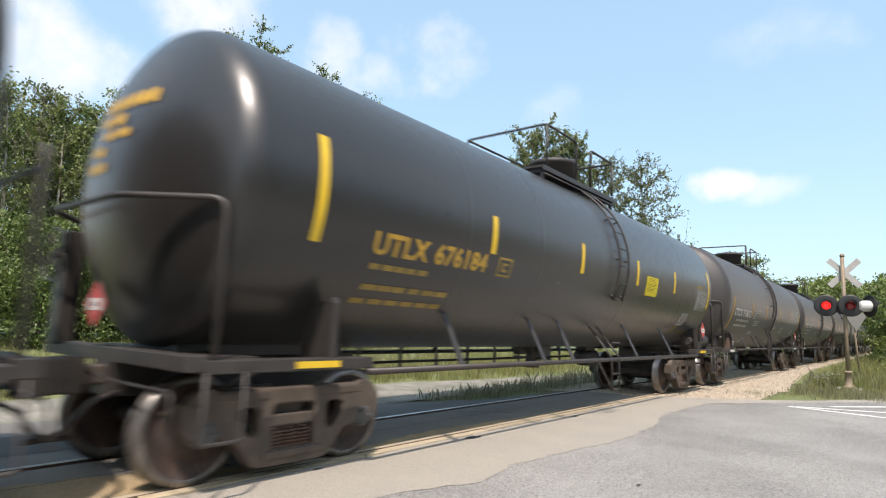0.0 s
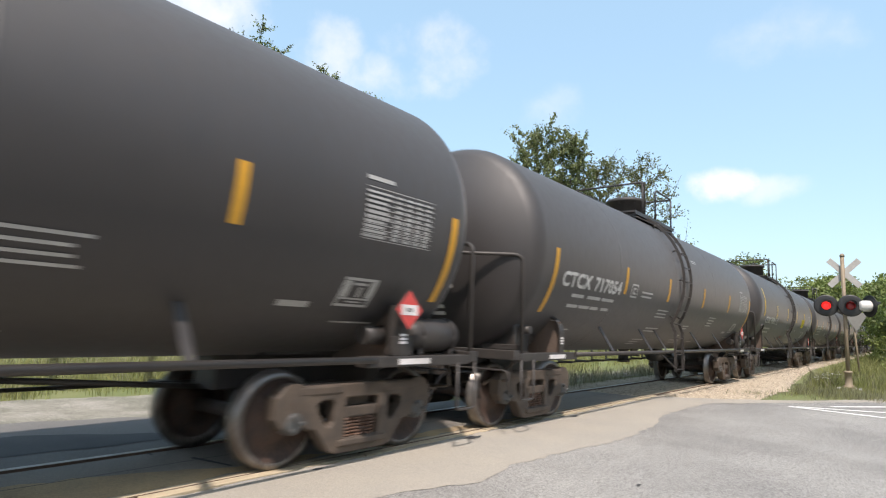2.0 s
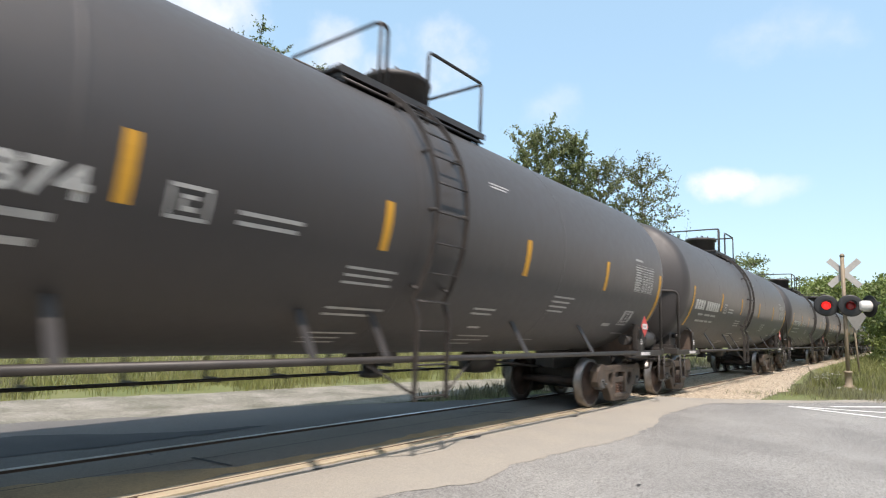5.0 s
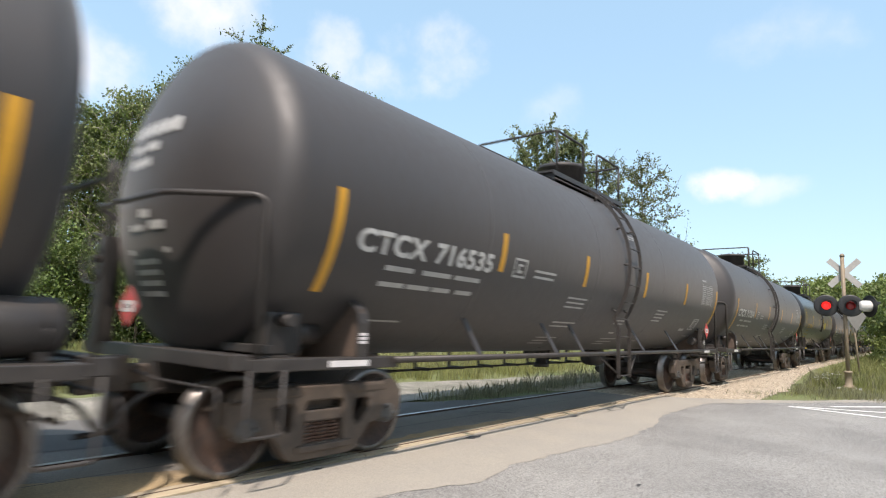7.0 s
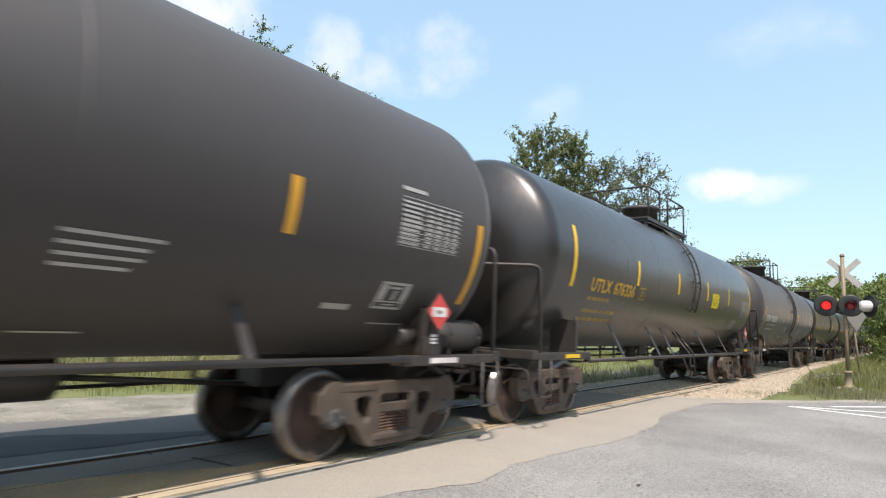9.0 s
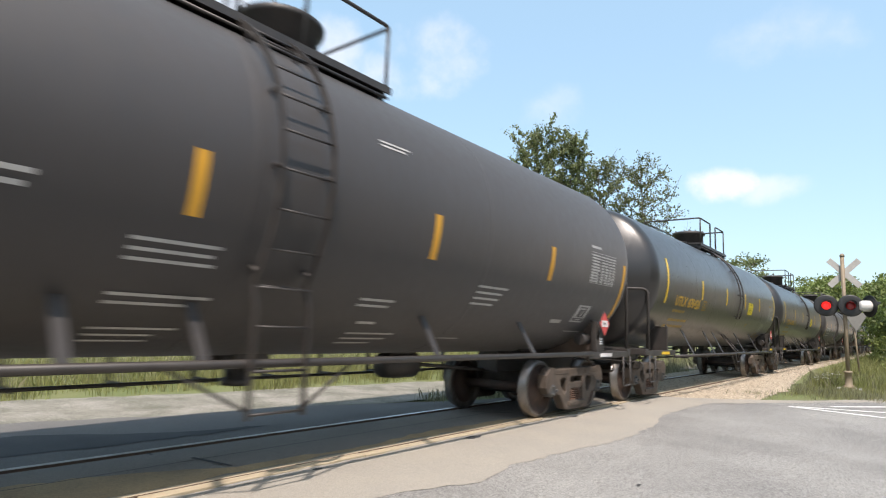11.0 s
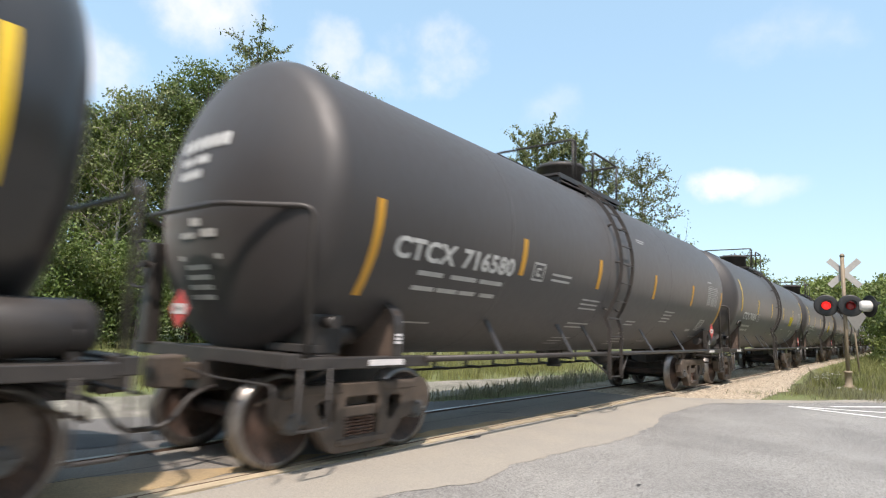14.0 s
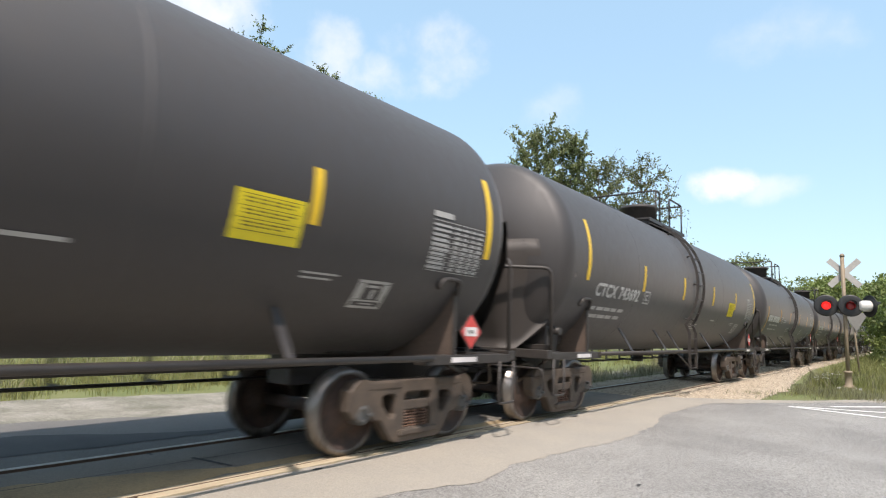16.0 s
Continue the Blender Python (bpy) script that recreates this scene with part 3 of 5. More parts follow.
def ladder(car, y, style):
    """Side ladder up to the platform; the glossy cars have a short one close to the shell, over a hung step."""
    lad = new("ladder")
    lad.parent = car
    if style == "union":
        for q in (-0.21, 0.21):
            bm = bmesh.new()
            tube(bm, [shell_point(y + q, d, 0.075) for d in range(-24, 68, 6)], 0.022, 5)
            part("ladder_rail", bm, BLACK_STEEL, lad)
            for deg in (-22, 2, 30, 58):
                bm = bmesh.new()
                tube(bm, [shell_point(y + q, deg, -0.01), shell_point(y + q, deg, 0.07)], 0.02, 5)
                part("ladder_bracket", bm, BLACK_STEEL, lad)
            bm = bmesh.new()
            tube(bm, [shell_point(y + q * 0.8, -48, 0.0), (1.48, y + q * 0.8, 1.0), (1.50, y + q * 0.8, 0.42)], 0.018, 6)
            part("step_hanger", bm, BLACK_STEEL, lad)
        for deg in range(-24, 66, 11):
            bm = bmesh.new()
            tube(bm, [shell_point(y - 0.21, deg, 0.075), shell_point(y + 0.21, deg, 0.075)], 0.012, 6)
            part("rung", bm, BLACK_STEEL, lad)
        for z in (0.43, 0.70, 1.25):
            bm = bmesh.new()
            tube(bm, [(1.49, y - 0.17, z), (1.49, y + 0.17, z)], 0.016, 6)
            part("rung", bm, BLACK_STEEL, lad)
        bm = bmesh.new()
        tube(bm, [(1.47, y - 0.72, 0.93), (1.50, y - 0.16, 0.43)], 0.016, 6)
        part("step_brace", bm, BLACK_STEEL, lad)
        return
    for q in (-0.27, 0.27):
        bm = bmesh.new()
        pts = [Vector((1.53, y + q, 0.62)), Vector((1.53, y + q, 1.0)), Vector((1.53, y + q, 1.5))] + [shell_point(y + q, d, 0.11) for d in range(-34, 70, 6)]
        rings = []
        for k, p in enumerate(pts):
            d = pts[min(k + 1, len(pts) - 1)] - pts[max(k - 1, 0)]
            n = Vector((d.z, 0, -d.x)).normalized() * 0.032
            rings.append([bm.verts.new(p + o + Vector((0, w, 0))) for o, w in ((n, -0.007), (n, 0.007), (-n, 0.007), (-n, -0.007))])
        for a, b in zip(rings, rings[1:]):
            for k in range(4):
                bm.faces.new((a[k], a[(k + 1) % 4], b[(k + 1) % 4], b[k]))
        bm.faces.new(rings[0][::-1]), bm.faces.new(rings[-1])
        part("ladder_rail", bm, BLACK_STEEL, lad)
        for deg in (-30, 0, 24, 50):
            bm = bmesh.new()
            tube(bm, [shell_point(y + q, deg, -0.01), shell_point(y + q, deg, 0.1)], 0.022, 5)
            part("ladder_bracket", bm, BLACK_STEEL, lad)
    for deg in range(-34, 72, 11):
        bm = bmesh.new()
        tube(bm, [shell_point(y - 0.27, deg, 0.11), shell_point(y + 0.27, deg, 0.11)], 0.012, 6)
        part("rung", bm, BLACK_STEEL, lad)
    for z in (0.66, 1.0, 1.36, 1.68):
        bm = bmesh.new()
        tube(bm, [(1.53, y - 0.27, z), (1.53, y + 0.27, z)], 0.012, 6)
        part("rung", bm, BLACK_STEEL, lad)
    for q in (-0.30, 0.30):
        bm = bmesh.new()
        tube(bm, [(1.53, y + q, 0.70), (1.40, y + q * 3.2, 1.06)], 0.016, 6)
        part("ladder_brace", bm, BLACK_STEEL, lad)


def platform(car, floor, y0, gap0, gap1, y1, man_y):
    """Top platform with its manway housing and pipe railing."""
    z, top, X = 4.21, 5.04, 0.86
    plat = new("platform")
    plat.parent = car
    tagged(plat, label="black steel walkway on the tank top")
    for x0, x1 in ((0.56, 0.92), (-0.92, -0.56)):
        bm = bmesh.new()
        box(bm, x0, x1, floor, y1, z, z + 0.03)
        for k in range(int((y1 - floor) / 0.12)):
            box(bm, x0, x1, floor + 0.12 * k + 0.03, floor + 0.12 * k + 0.05, z + 0.03, z + 0.045)
        e = x1 if x1 > 0 else x0
        box(bm, e - 0.012, e + 0.012, floor, y1, z - 0.05, z + 0.035)
        part("walkway", bm, BLACK_STEEL, plat)
        bm = bmesh.new()
        tube(bm, [(e, floor + 0.05, z - 0.11), (e, y1 - 0.05, z - 0.11)], 0.018, 6)
        part("edge_bar", bm, BLACK_STEEL, plat)
    for yy in (floor + 0.1, (floor + y1) / 2, y1 - 0.1):
        bm = bmesh.new()
        box(bm, -0.90, 0.90, yy - 0.03, yy + 0.03, z - 0.07, z - 0.004)
        for x in (0.85, -0.85):
            box(bm, x - 0.03, x + 0.03, yy - 0.03, yy + 0.03, 3.95, z - 0.02)
        part("platform_support", bm, BLACK_STEEL, plat)
    runs = [rounded([(X, gap0, z), (X, gap0, top), (X, y0, top), (-X, y0, top), (-X, y0, z)], 0.09),
            rounded([(X, gap1, z), (X, gap1, top), (X, y1, top), (-X, y1, top), (-X, y1, z)], 0.09),
            [(-X, y0 + 0.02, top), (-X, y1 - 0.02, top)]]
    for r in runs:
        bm = bmesh.new()
        tube(bm, r, 0.024, 7)
        part("railing", bm, BLACK_STEEL, plat)
    for yy in (y0 + 0.03, y1 - 0.03):
        bm = bmesh.new()
        tube(bm, [(X, yy, z), (X, yy, top - 0.02)], 0.022, 7)
        part("railing_post", bm, BLACK_STEEL, plat)
    bm = bmesh.new()
    lathe(bm, [(0.46, 4.1), (0.46, 4.80), (0.52, 4.81), (0.53, 4.87), (0.48, 4.91), (0.10, 4.94), (0.01, 4.94)], 32, "z", (0, man_y, 0))
    man = part("manway", bm, BLACK_STEEL, car)
    bm = bmesh.new()
    for k in range(8):
        a = 2 * math.pi * k / 8
        tube(bm, [(0.45 * math.cos(a), man_y + 0.45 * math.sin(a), 4.76), (0.45 * math.cos(a), man_y + 0.45 * math.sin(a), 4.95)], 0.022, 6)
    tagged(part("lid_bolt", bm, BLACK_STEEL, man), kind="stuff")
    bm = bmesh.new()
    tube(bm, rounded([(0.05, man_y - 0.12, 4.92), (0.05, man_y - 0.12, 5.02), (0.05, man_y + 0.12, 5.02), (0.05, man_y + 0.12, 4.92)], 0.04), 0.014, 6)
    part("lid_handle", bm, BLACK_STEEL, man)
    bm = bmesh.new()
    lathe(bm, [(0.16, 4.1), (0.16, 4.42), (0.19, 4.43), (0.19, 4.47), (0.01, 4.5)], 20, "z", (0, man_y - 0.9, 0))
    part("valve", bm, BLACK_STEEL, car)


def car_end(car, s, style):
    """The sill, coupler, deck and handrail at one end; s is -1 at the leading end."""
    e = (7.5 if s < 0 else 7.42) * s
    bm = bmesh.new()
    box(bm, -0.2, 0.2, *sorted((4.8 * s, 7.66 * s)), 0.70, 1.06, 0.015)
    part("stub_sill", bm, BLACK_STEEL, car)
    bm = bmesh.new()
    box(bm, -0.075, 0.075, *sorted((7.6 * s, 7.92 * s)), 0.80, 0.97, 0.02)
    prism(bm, [(7.82 * s, 0.72), (8.10 * s, 0.74), (8.10 * s, 1.03), (7.82 * s, 1.05)], -0.16 if s < 0 else -0.09, 0.09 if s < 0 else 0.16, 0.02)
    part("coupler", bm, GRIMY_STEEL, car)
    bm = bmesh.new()
    box(bm, -1.45, 1.45, *sorted((e, e + 0.16 * s)), 1.0, 1.13, 0.01)
    part("end_beam", bm, BLACK_STEEL, car)
    for x in (1.27, -1.45):
        bm = bmesh.new()
        box(bm, x, x + 0.18, *sorted((5.7 * s, e - 0.003 * s)), 0.98, 1.09, 0.01)
        part("side_sill", bm, BLACK_STEEL, car)
    bm = bmesh.new()
    box(bm, -1.26, 1.26, *sorted((6.9 * s, e - 0.003 * s)), 1.06, 1.10)
    part("end_deck", bm, BLACK_STEEL, car)
    # brake rigging and piping under the deck
    bm = bmesh.new()
    tube(bm, rounded([(0.55, 5.0 * s, 0.98), (0.55, 7.0 * s, 0.98), (0.75, 7.2 * s, 0.88), (0.75, e, 0.84)], 0.08), 0.024, 6)
    part("train_pipe", bm, BLACK_STEEL, car)
    bm = bmesh.new()
    tube(bm, [(0.95, 6.5 * s, 1.02), (0.85, 7.5 * s, 0.62)], 0.02, 6)
    tube(bm, rounded([(1.2, 7.3 * s, 1.0), (1.2, 7.35 * s, 0.70), (0.4, 7.4 * s, 0.62)], 0.06), 0.018, 6)
    part("brake_lever", bm, GRIMY_STEEL, car)
    bm = bmesh.new()
    top = 2.48 if style == "plain" else 2.38
    foot = {"shield": -7.5}.get(style, -7.42) if s < 0 else 7.45
    mid = (-8.06 if style == "shield" else -7.97) if s < 0 else (7.86 if style == "shield" else 7.66)
    tube(bm, rounded([(1.42, foot, 1.05), (1.42, foot, top), (0.7, mid, top), (-0.7, mid, top), (-1.42, foot, top), (-1.42, foot, 1.05)], 0.14), 0.028, 8)
    part("end_handrail", bm, BLACK_STEEL, car)
    # grab iron at the corner
    bm = bmesh.new()
    tube(bm, rounded([(1.47, 7.50 * s, 1.0), (1.47, 7.50 * s, 0.46), (1.47, 7.16 * s, 0.46), (1.47, 7.16 * s, 1.0)], 0.04), 0.016, 6)
    part("corner_step", bm, BLACK_STEEL, car)
    # body bolster webs up to the shell, with a flange on the outer edge
    top, wide = {"union": (1.60, 0.035), "plain": (1.56, 0.07), "shield": (1.84, 0.03)}[style]
    inner = 0.95 if style == "union" else 0.35
    mid = 6.22 * s
    for x in (1, -1):
        bm = bmesh.new()
        pts = [(x * inner, 1.0), (x * 1.41, 1.0), (x * 1.41, top), (x * 1.22, top + 0.02), (x * 0.9, 1.60), (x * inner, 1.40)]
        a = [bm.verts.new((p, mid - 0.012, q)) for p, q in pts]
        b = [bm.verts.new((p, mid + 0.012, q)) for p, q in pts]
        bm.faces.new(a), bm.faces.new(b[::-1])
        for i in range(len(pts)):
            j = (i + 1) % len(pts)
            bm.faces.new((a[i], b[i], b[j], a[j]))
        part("bolster_web", bm, BLACK_STEEL if style == "union" else WEB_BROWN, car)
        bm = bmesh.new()
        line = [(1.42, 1.0), (1.42, top - 0.14), (1.40, top - 0.05), (1.34, top + 0.03), (1.24, top + 0.08)] if style == "plain" else [(1.42, 1.0), (1.42, top), (1.39, top + 0.05)]
        strip(bm, [(x * p, q) for p, q in line], mid - wide, mid + wide, 0.022)
        part("bolster_flange", bm, BLACK_STEEL, car)
        if style == "plain":
            bm = bmesh.new()
            for q in (1.22, 1.26, 1.30):
                box(bm, *sorted((x * 1.432, x * 1.436)), mid - 0.05, mid + 0.05, q, q + 0.026)
            part("flange_label", bm, PLACARD_WHITE, car)
        if style == "shield":
            bm = bmesh.new()
            tube(bm, rounded([(x * 1.44, mid, top - 0.05), (x * 1.50, mid, top + 0.13), (x * 1.50, mid - 0.34, top + 0.13), (x * 1.45, mid - 0.36, top)], 0.10), 0.026, 8)
            part("grab_hoop", bm, BLACK_STEEL, car)
    # cradle plates under the shell, between sill and tank
    bm = bmesh.new()
    box(bm, -0.42, 0.42, *sorted((5.2 * s, 7.2 * s)), 1.06, 1.30)
    part("cradle", bm, BLACK_STEEL, car)
    # uncoupling rod
    bm = bmesh.new()
    tube(bm, rounded([(0.1, e + 0.3 * s, 0.92), (0.4, e + 0.22 * s, 0.86), (1.40, e + 0.22 * s, 0.86), (1.44, e + 0.26 * s, 0.55)], 0.08), 0.014, 6)
    part("uncoupling_rod", bm, BLACK_STEEL, car)
    # air hose
    bm = bmesh.new()
    tube(bm, rounded([(0.28, e + 0.1 * s, 0.75), (0.32, e + 0.35 * s, 0.70), (0.30, e + 0.55 * s, 0.42), (0.22, e + 0.78 * s, 0.40)], 0.12), 0.025, 7)
    part("air_hose", bm, BLACK_STEEL, car)


def placard(car, at, m):
    """Diamond hazard placard in its holder."""
    r = 0.205
    bm = bmesh.new()
    prism(bm, [(-r - 0.02, 0), (0, r + 0.02), (r + 0.02, 0), (0, -r - 0.02)][::-1], -0.012, 0.0)
    p = part("placard", bm, BLACK_STEEL, car, "red and white diamond hazard placard")
    p.matrix_basis = at @ m
    bm = bmesh.new()
    prism(bm, [(-r, 0), (0, r), (r, 0), (0, -r)], 0.0, 0.003)
    part("placard_face", bm, PLACARD_RED, p)
    bm = bmesh.new()
    prism(bm, [(-r * 0.62, -0.055), (r * 0.62, -0.055), (r * 0.62, 0.055), (-r * 0.62, 0.055)], 0.003, 0.006)
    part("number_panel", bm, PLACARD_WHITE, p)
    bm = bmesh.new()
    for k in (-0.05, -0.015, 0.02):
        prism(bm, [(k, -0.02), (k + 0.022, -0.02), (k + 0.022, 0.02), (k, 0.02)], 0.006, 0.008)
    part("number_bars", bm, BLACK_STEEL, p)


def head_writing(car, material, tangent, head, rows, label=""):
    """Bars of writing on the leading head, pressed onto its curve."""
    bm = bmesh.new()
    for x0, x1, z0, z1, words in rows:
        w = (x1 - x0) / words
        for k in range(words):
            a0, a1 = x0 + k * w, x0 + k * w + w * (0.82 if words > 1 else 1)
            vs = []
            for x, z in ((a0, z0), (a1, z0), (a1, z1), (a0, z1)):
                crown, rho = dish(head), math.hypot(x, z - AXIS)
                vs.append(bm.verts.new((x, -tangent - head + crown - math.sqrt(crown ** 2 - rho ** 2) - 0.012, z)))
            bm.faces.new(vs)
    tagged(part("head_writing", bm, material, car, label), kind="stuff")


def tank_car(style, lad, reservoir, wordy):
    """style: 'union' glossy black with yellow marks, 'plain' with amber marks, 'shield' with a half head shield."""
    global RAD, AXIS
    RAD, AXIS = shell_size(style)
    tangent, head = 7.12, 0.70
    rear_end = {"union": 6.76, "plain": 6.88, "shield": 6.78}[style]
    paint = TANK_GLOSS if style == "union" else TANK_GREY
    car = new("tank_car")
    car.empty_display_size = 0.5
    tank = make_tank(tangent, head, rear_end, 0.46, paint, car, (-4.3, -1.0, 2.4) if style != "union" else (-4.3, -2.5, 0.95, 4.3))
    truck = make_truck(car, -6.33)
    rear = copy_thing(truck, pose(0, 6.03, 0))
    rear.parent = car
    for s in (-1, 1):
        car_end(car, s, style)
    ladder(car, lad, style)
    if lad > 0:
        platform(car, -1.34, -1.13, lad - 0.36, lad + 0.28, 1.82, 0.75)
    else:
        platform(car, -1.63, -1.0, lad - 0.28, lad + 0.5, 1.19, 0.2)
    # running pipe along each side and its struts
    pz = 0.95 if style == "union" else 1.06
    for x in (1.46, -1.46):
        bm = bmesh.new()
        tube(bm, [(x, -5.8, pz), (x, 5.8, pz)], 0.036, 8)
        part("running_pipe", bm, BLACK_STEEL, car)
        for y in (-4.2, -2.15, -1.2, 1.65, 3.85):
            bm = bmesh.new()
            strip(bm, [(x, pz), (x * 0.78, 1.58)], y - 0.05, y + 0.05, 0.016)
            part("strut", bm, BLACK_STEEL, car)
    # brake line with its hangers, bottom outlet, brake cylinder
    bm = bmesh.new()
    tube(bm, [(-0.85, -5.2, 0.83), (-0.85, 5.2, 0.83)], 0.024, 6)
    part("brake_pipe", bm, BLACK_STEEL, car)
    bm = bmesh.new()
    tube(bm, [(-0.55, -5.2, 0.72), (-0.55, 5.2, 0.72)], 0.02, 6)
    part("brake_rod", bm, BLACK_STEEL, car)
    for k in range(-5, 6):
        bm = bmesh.new()
        box(bm, -0.87, -0.52, k * 0.93 - 0.02, k * 0.93 + 0.02, 0.69, 0.74)
        box(bm, -0.87, -0.83, k * 0.93 - 0.02, k * 0.93 + 0.02, 0.72, 1.6)
        part("hanger", bm, BLACK_STEEL, car)
    bm = bmesh.new()
    lathe(bm, [(0.20, 1.25), (0.18, 1.05), (0.12, 1.0), (0.12, 0.80), (0.15, 0.79), (0.15, 0.72), (0.01, 0.72)], 18, "z")
    box(bm, -0.4, 0.4, -0.03, 0.03, 0.88, 0.92)
    box(bm, -0.30, -0.24, -0.2, 0.2, 0.95, 1.25)
    box(bm, 0.24, 0.30, -0.2, 0.2, 0.95, 1.25)
    part("bottom_outlet", bm, BLACK_STEEL, car)
    if style == "shield":
        bm = bmesh.new()
        tube(bm, [(0.35, -2.0, 0.93), (0.35, 4.9, 0.93)], 0.03, 6)
        part("brake_rod", bm, BLACK_STEEL, car)
    else:
        bm = bmesh.new()
        lathe(bm, [(0.01, 2.3), (0.17, 2.32), (0.19, 2.6), (0.19, 2.95), (0.12, 3.0), (0.01, 3.0)], 18, "y", (-0.1, 0, 0.86))
        box(bm, -0.2, 0.0, 2.4, 2.9, 0.95, 1.3)
        tube(bm, [(-0.1, 3.0, 0.86), (-0.1, 5.0, 0.70)], 0.03, 6)
        part("brake_cylinder", bm, BLACK_STEEL, car)
    # trailing deck: air reservoir on brackets, with the placard
    if reservoir and style != "shield":
        bm = bmesh.new()
        lathe(bm, [(0.01, 6.45), (0.15, 6.47), (0.2, 6.54), (0.2, 7.26), (0.15, 7.33), (0.01, 7.35)], 20, "y", (1.18, 0, 1.31))
        part("air_reservoir", bm, BLACK_STEEL, car)
        bm = bmesh.new()
        for y in (6.62, 7.18):
            box(bm, 1.02, 1.34, y - 0.03, y + 0.03, 1.09, 1.16)
            tube(bm, [(1.18 + 0.207 * math.cos(a), y, 1.31 + 0.207 * math.sin(a)) for a in (2 * math.pi * k / 20 for k in range(21))], 0.010, 4)
        part("reservoir_strap", bm, BLACK_STEEL, car)
    if style != "shield":
        bm = bmesh.new()
        box(bm, 1.30, 1.40, 6.10, 6.16, 1.09, 1.62, 0.01)
        box(bm, 1.36, 1.42, 6.08, 6.38, 1.09, 1.30, 0.01)
        tube(bm, [(1.2, 5.83, 1.30), (1.2, 6.10, 1.30)], 0.10, 12)
        part("valve_bracket", bm, BLACK_STEEL, car)
        placard(car, pose(1.5, 6.22, 1.58), pose(0, 0, 0))
    else:
        bm = bmesh.new()
        box(bm, 1.40, 1.44, 6.48, 6.54, 1.09, 1.56, 0.008)
        part("placard_post", bm, BLACK_STEEL, car)
        placard(car, pose(1.46, 6.51, 1.37), pose(0, 0, 0))
    # leading deck: brake stand with hand wheel, slack adjuster boxes
    if style != "union":
        bm = bmesh.new()
        box(bm, 0.75, 1.15, -7.15, -6.75, 1.09, 1.50, 0.03)
        tube(bm, [(0.95, -6.75, 1.30), (0.95, -6.45, 1.30)], 0.11, 12)
        tube(bm, [(1.15, -7.0, 1.42), (1.32, -7.0, 1.42)], 0.06, 10)
        box(bm, 0.6, 1.3, -7.25, -7.18, 1.12, 1.20, 0.01)
        part("brake_valve", bm, BLACK_STEEL, car)
    bm = bmesh.new()
    box(bm, -1.25, -1.02, -7.72, -7.56, 1.10, 2.25, 0.02)
    tube(bm, [(-1.13, -7.72, 2.0), (-1.13, -7.80, 2.0)], 0.04, 8)
    tube(bm, [(-1.13 + 0.27 * math.cos(a), -7.79, 2.0 + 0.27 * math.sin(a)) for a in (2 * math.pi * k / 20 for k in range(21))], 0.016, 6)
    for k in range(4):
        a = math.pi * k / 2 + 0.4
        tube(bm, [(-1.13, -7.79, 2.0), (-1.13 + 0.26 * math.cos(a), -7.79, 2.0 + 0.26 * math.sin(a))], 0.012, 5)
    part("hand_brake", bm, BLACK_STEEL, car)
    shield_y = -tangent - head - 0.06

    def shield_at(x, z):
        """How far out the half head shield lies: a flat middle with swept sides, clear of the head."""
        rho, crown = math.hypot(x, z - AXIS), dish(head)
        plate = shield_y + max(0.0, abs(x) - 0.62) * 0.84 + max(0.0, 2.3 - z) * 0.22
        return min(plate, shield_y + 0.02 + crown - math.sqrt(crown ** 2 - rho ** 2)) if rho < 1.25 else plate

    if style == "shield":
        bm = bmesh.new()
        # half widths from the top edge down to the sill, dished round the head
        levels = [(2.84, 1.57), (2.64, 1.62), (2.3, 1.61), (2.0, 1.46), (1.55, 1.2), (1.3, 0.96), (1.1, 0.76)]
        front = [[bm.verts.new((w * u, shield_at(w * u, z), z)) for u in (k / 8 for k in range(-8, 9))] for z, w in levels]
        for a, b in zip(front, front[1:]):
            for i in range(16):
                bm.faces.new((a[i], a[i + 1], b[i + 1], b[i])).smooth = True
        bmesh.ops.solidify(bm, geom=list(bm.faces), thickness=0.02)
        front_shield = part("head_shield", bm, SHIELD_DUST, car, "dished half head shield, dusty black")
        again(front_shield, pose(0, 0, 0, 0, 0, 180))
        bm = bmesh.new()
        lathe(bm, [(0.01, shield_y - 0.10), (0.05, shield_y - 0.09), (0.06, shield_y - 0.02), (0.06, shield_y + 0.25)], 14, "y", (0.25, 0, 2.72))
        part("lamp_bracket", bm, LAMP_WHITE, car)
    # placard on the leading head
    placard(car, pose({"union": -0.08, "plain": -0.28, "shield": 0.16}[style], -7.74 if style != "shield" else -7.84, 1.50), pose(0, 0, 0, 0, 0, -90))
    # ---- markings on the road side ----
    stripe = AMBER if style == "plain" else YELLOW
    ends = {"union": (15.5, -20.5), "plain": (-0.8, -36.5), "shield": (21.5, -14.5)}[style]
    mids = {"union": (5.6, -12), "plain": (-1, -18.6), "shield": (3.2, -14.6)}[style]
    places = {"union": (-6.59, -3.77, -1.16, 1.33, 3.65, 6.54), "plain": (-6.78, -3.97, -1.46, 1.33, 4.04, 6.78), "shield": (-6.6, -3.99, -1.34, 1.31, 3.88, 6.58)}[style]
    for k, y in enumerate(places):
        bm = bmesh.new()
        top, low = ends if k in (0, 5) else mids
        patch(bm, y - 0.055, y + 0.055, top, low, 0.006)
        part("reflector_stripe", bm, stripe, tank)
    word = FADED_YELLOW if style == "union" else GREY_PAINT
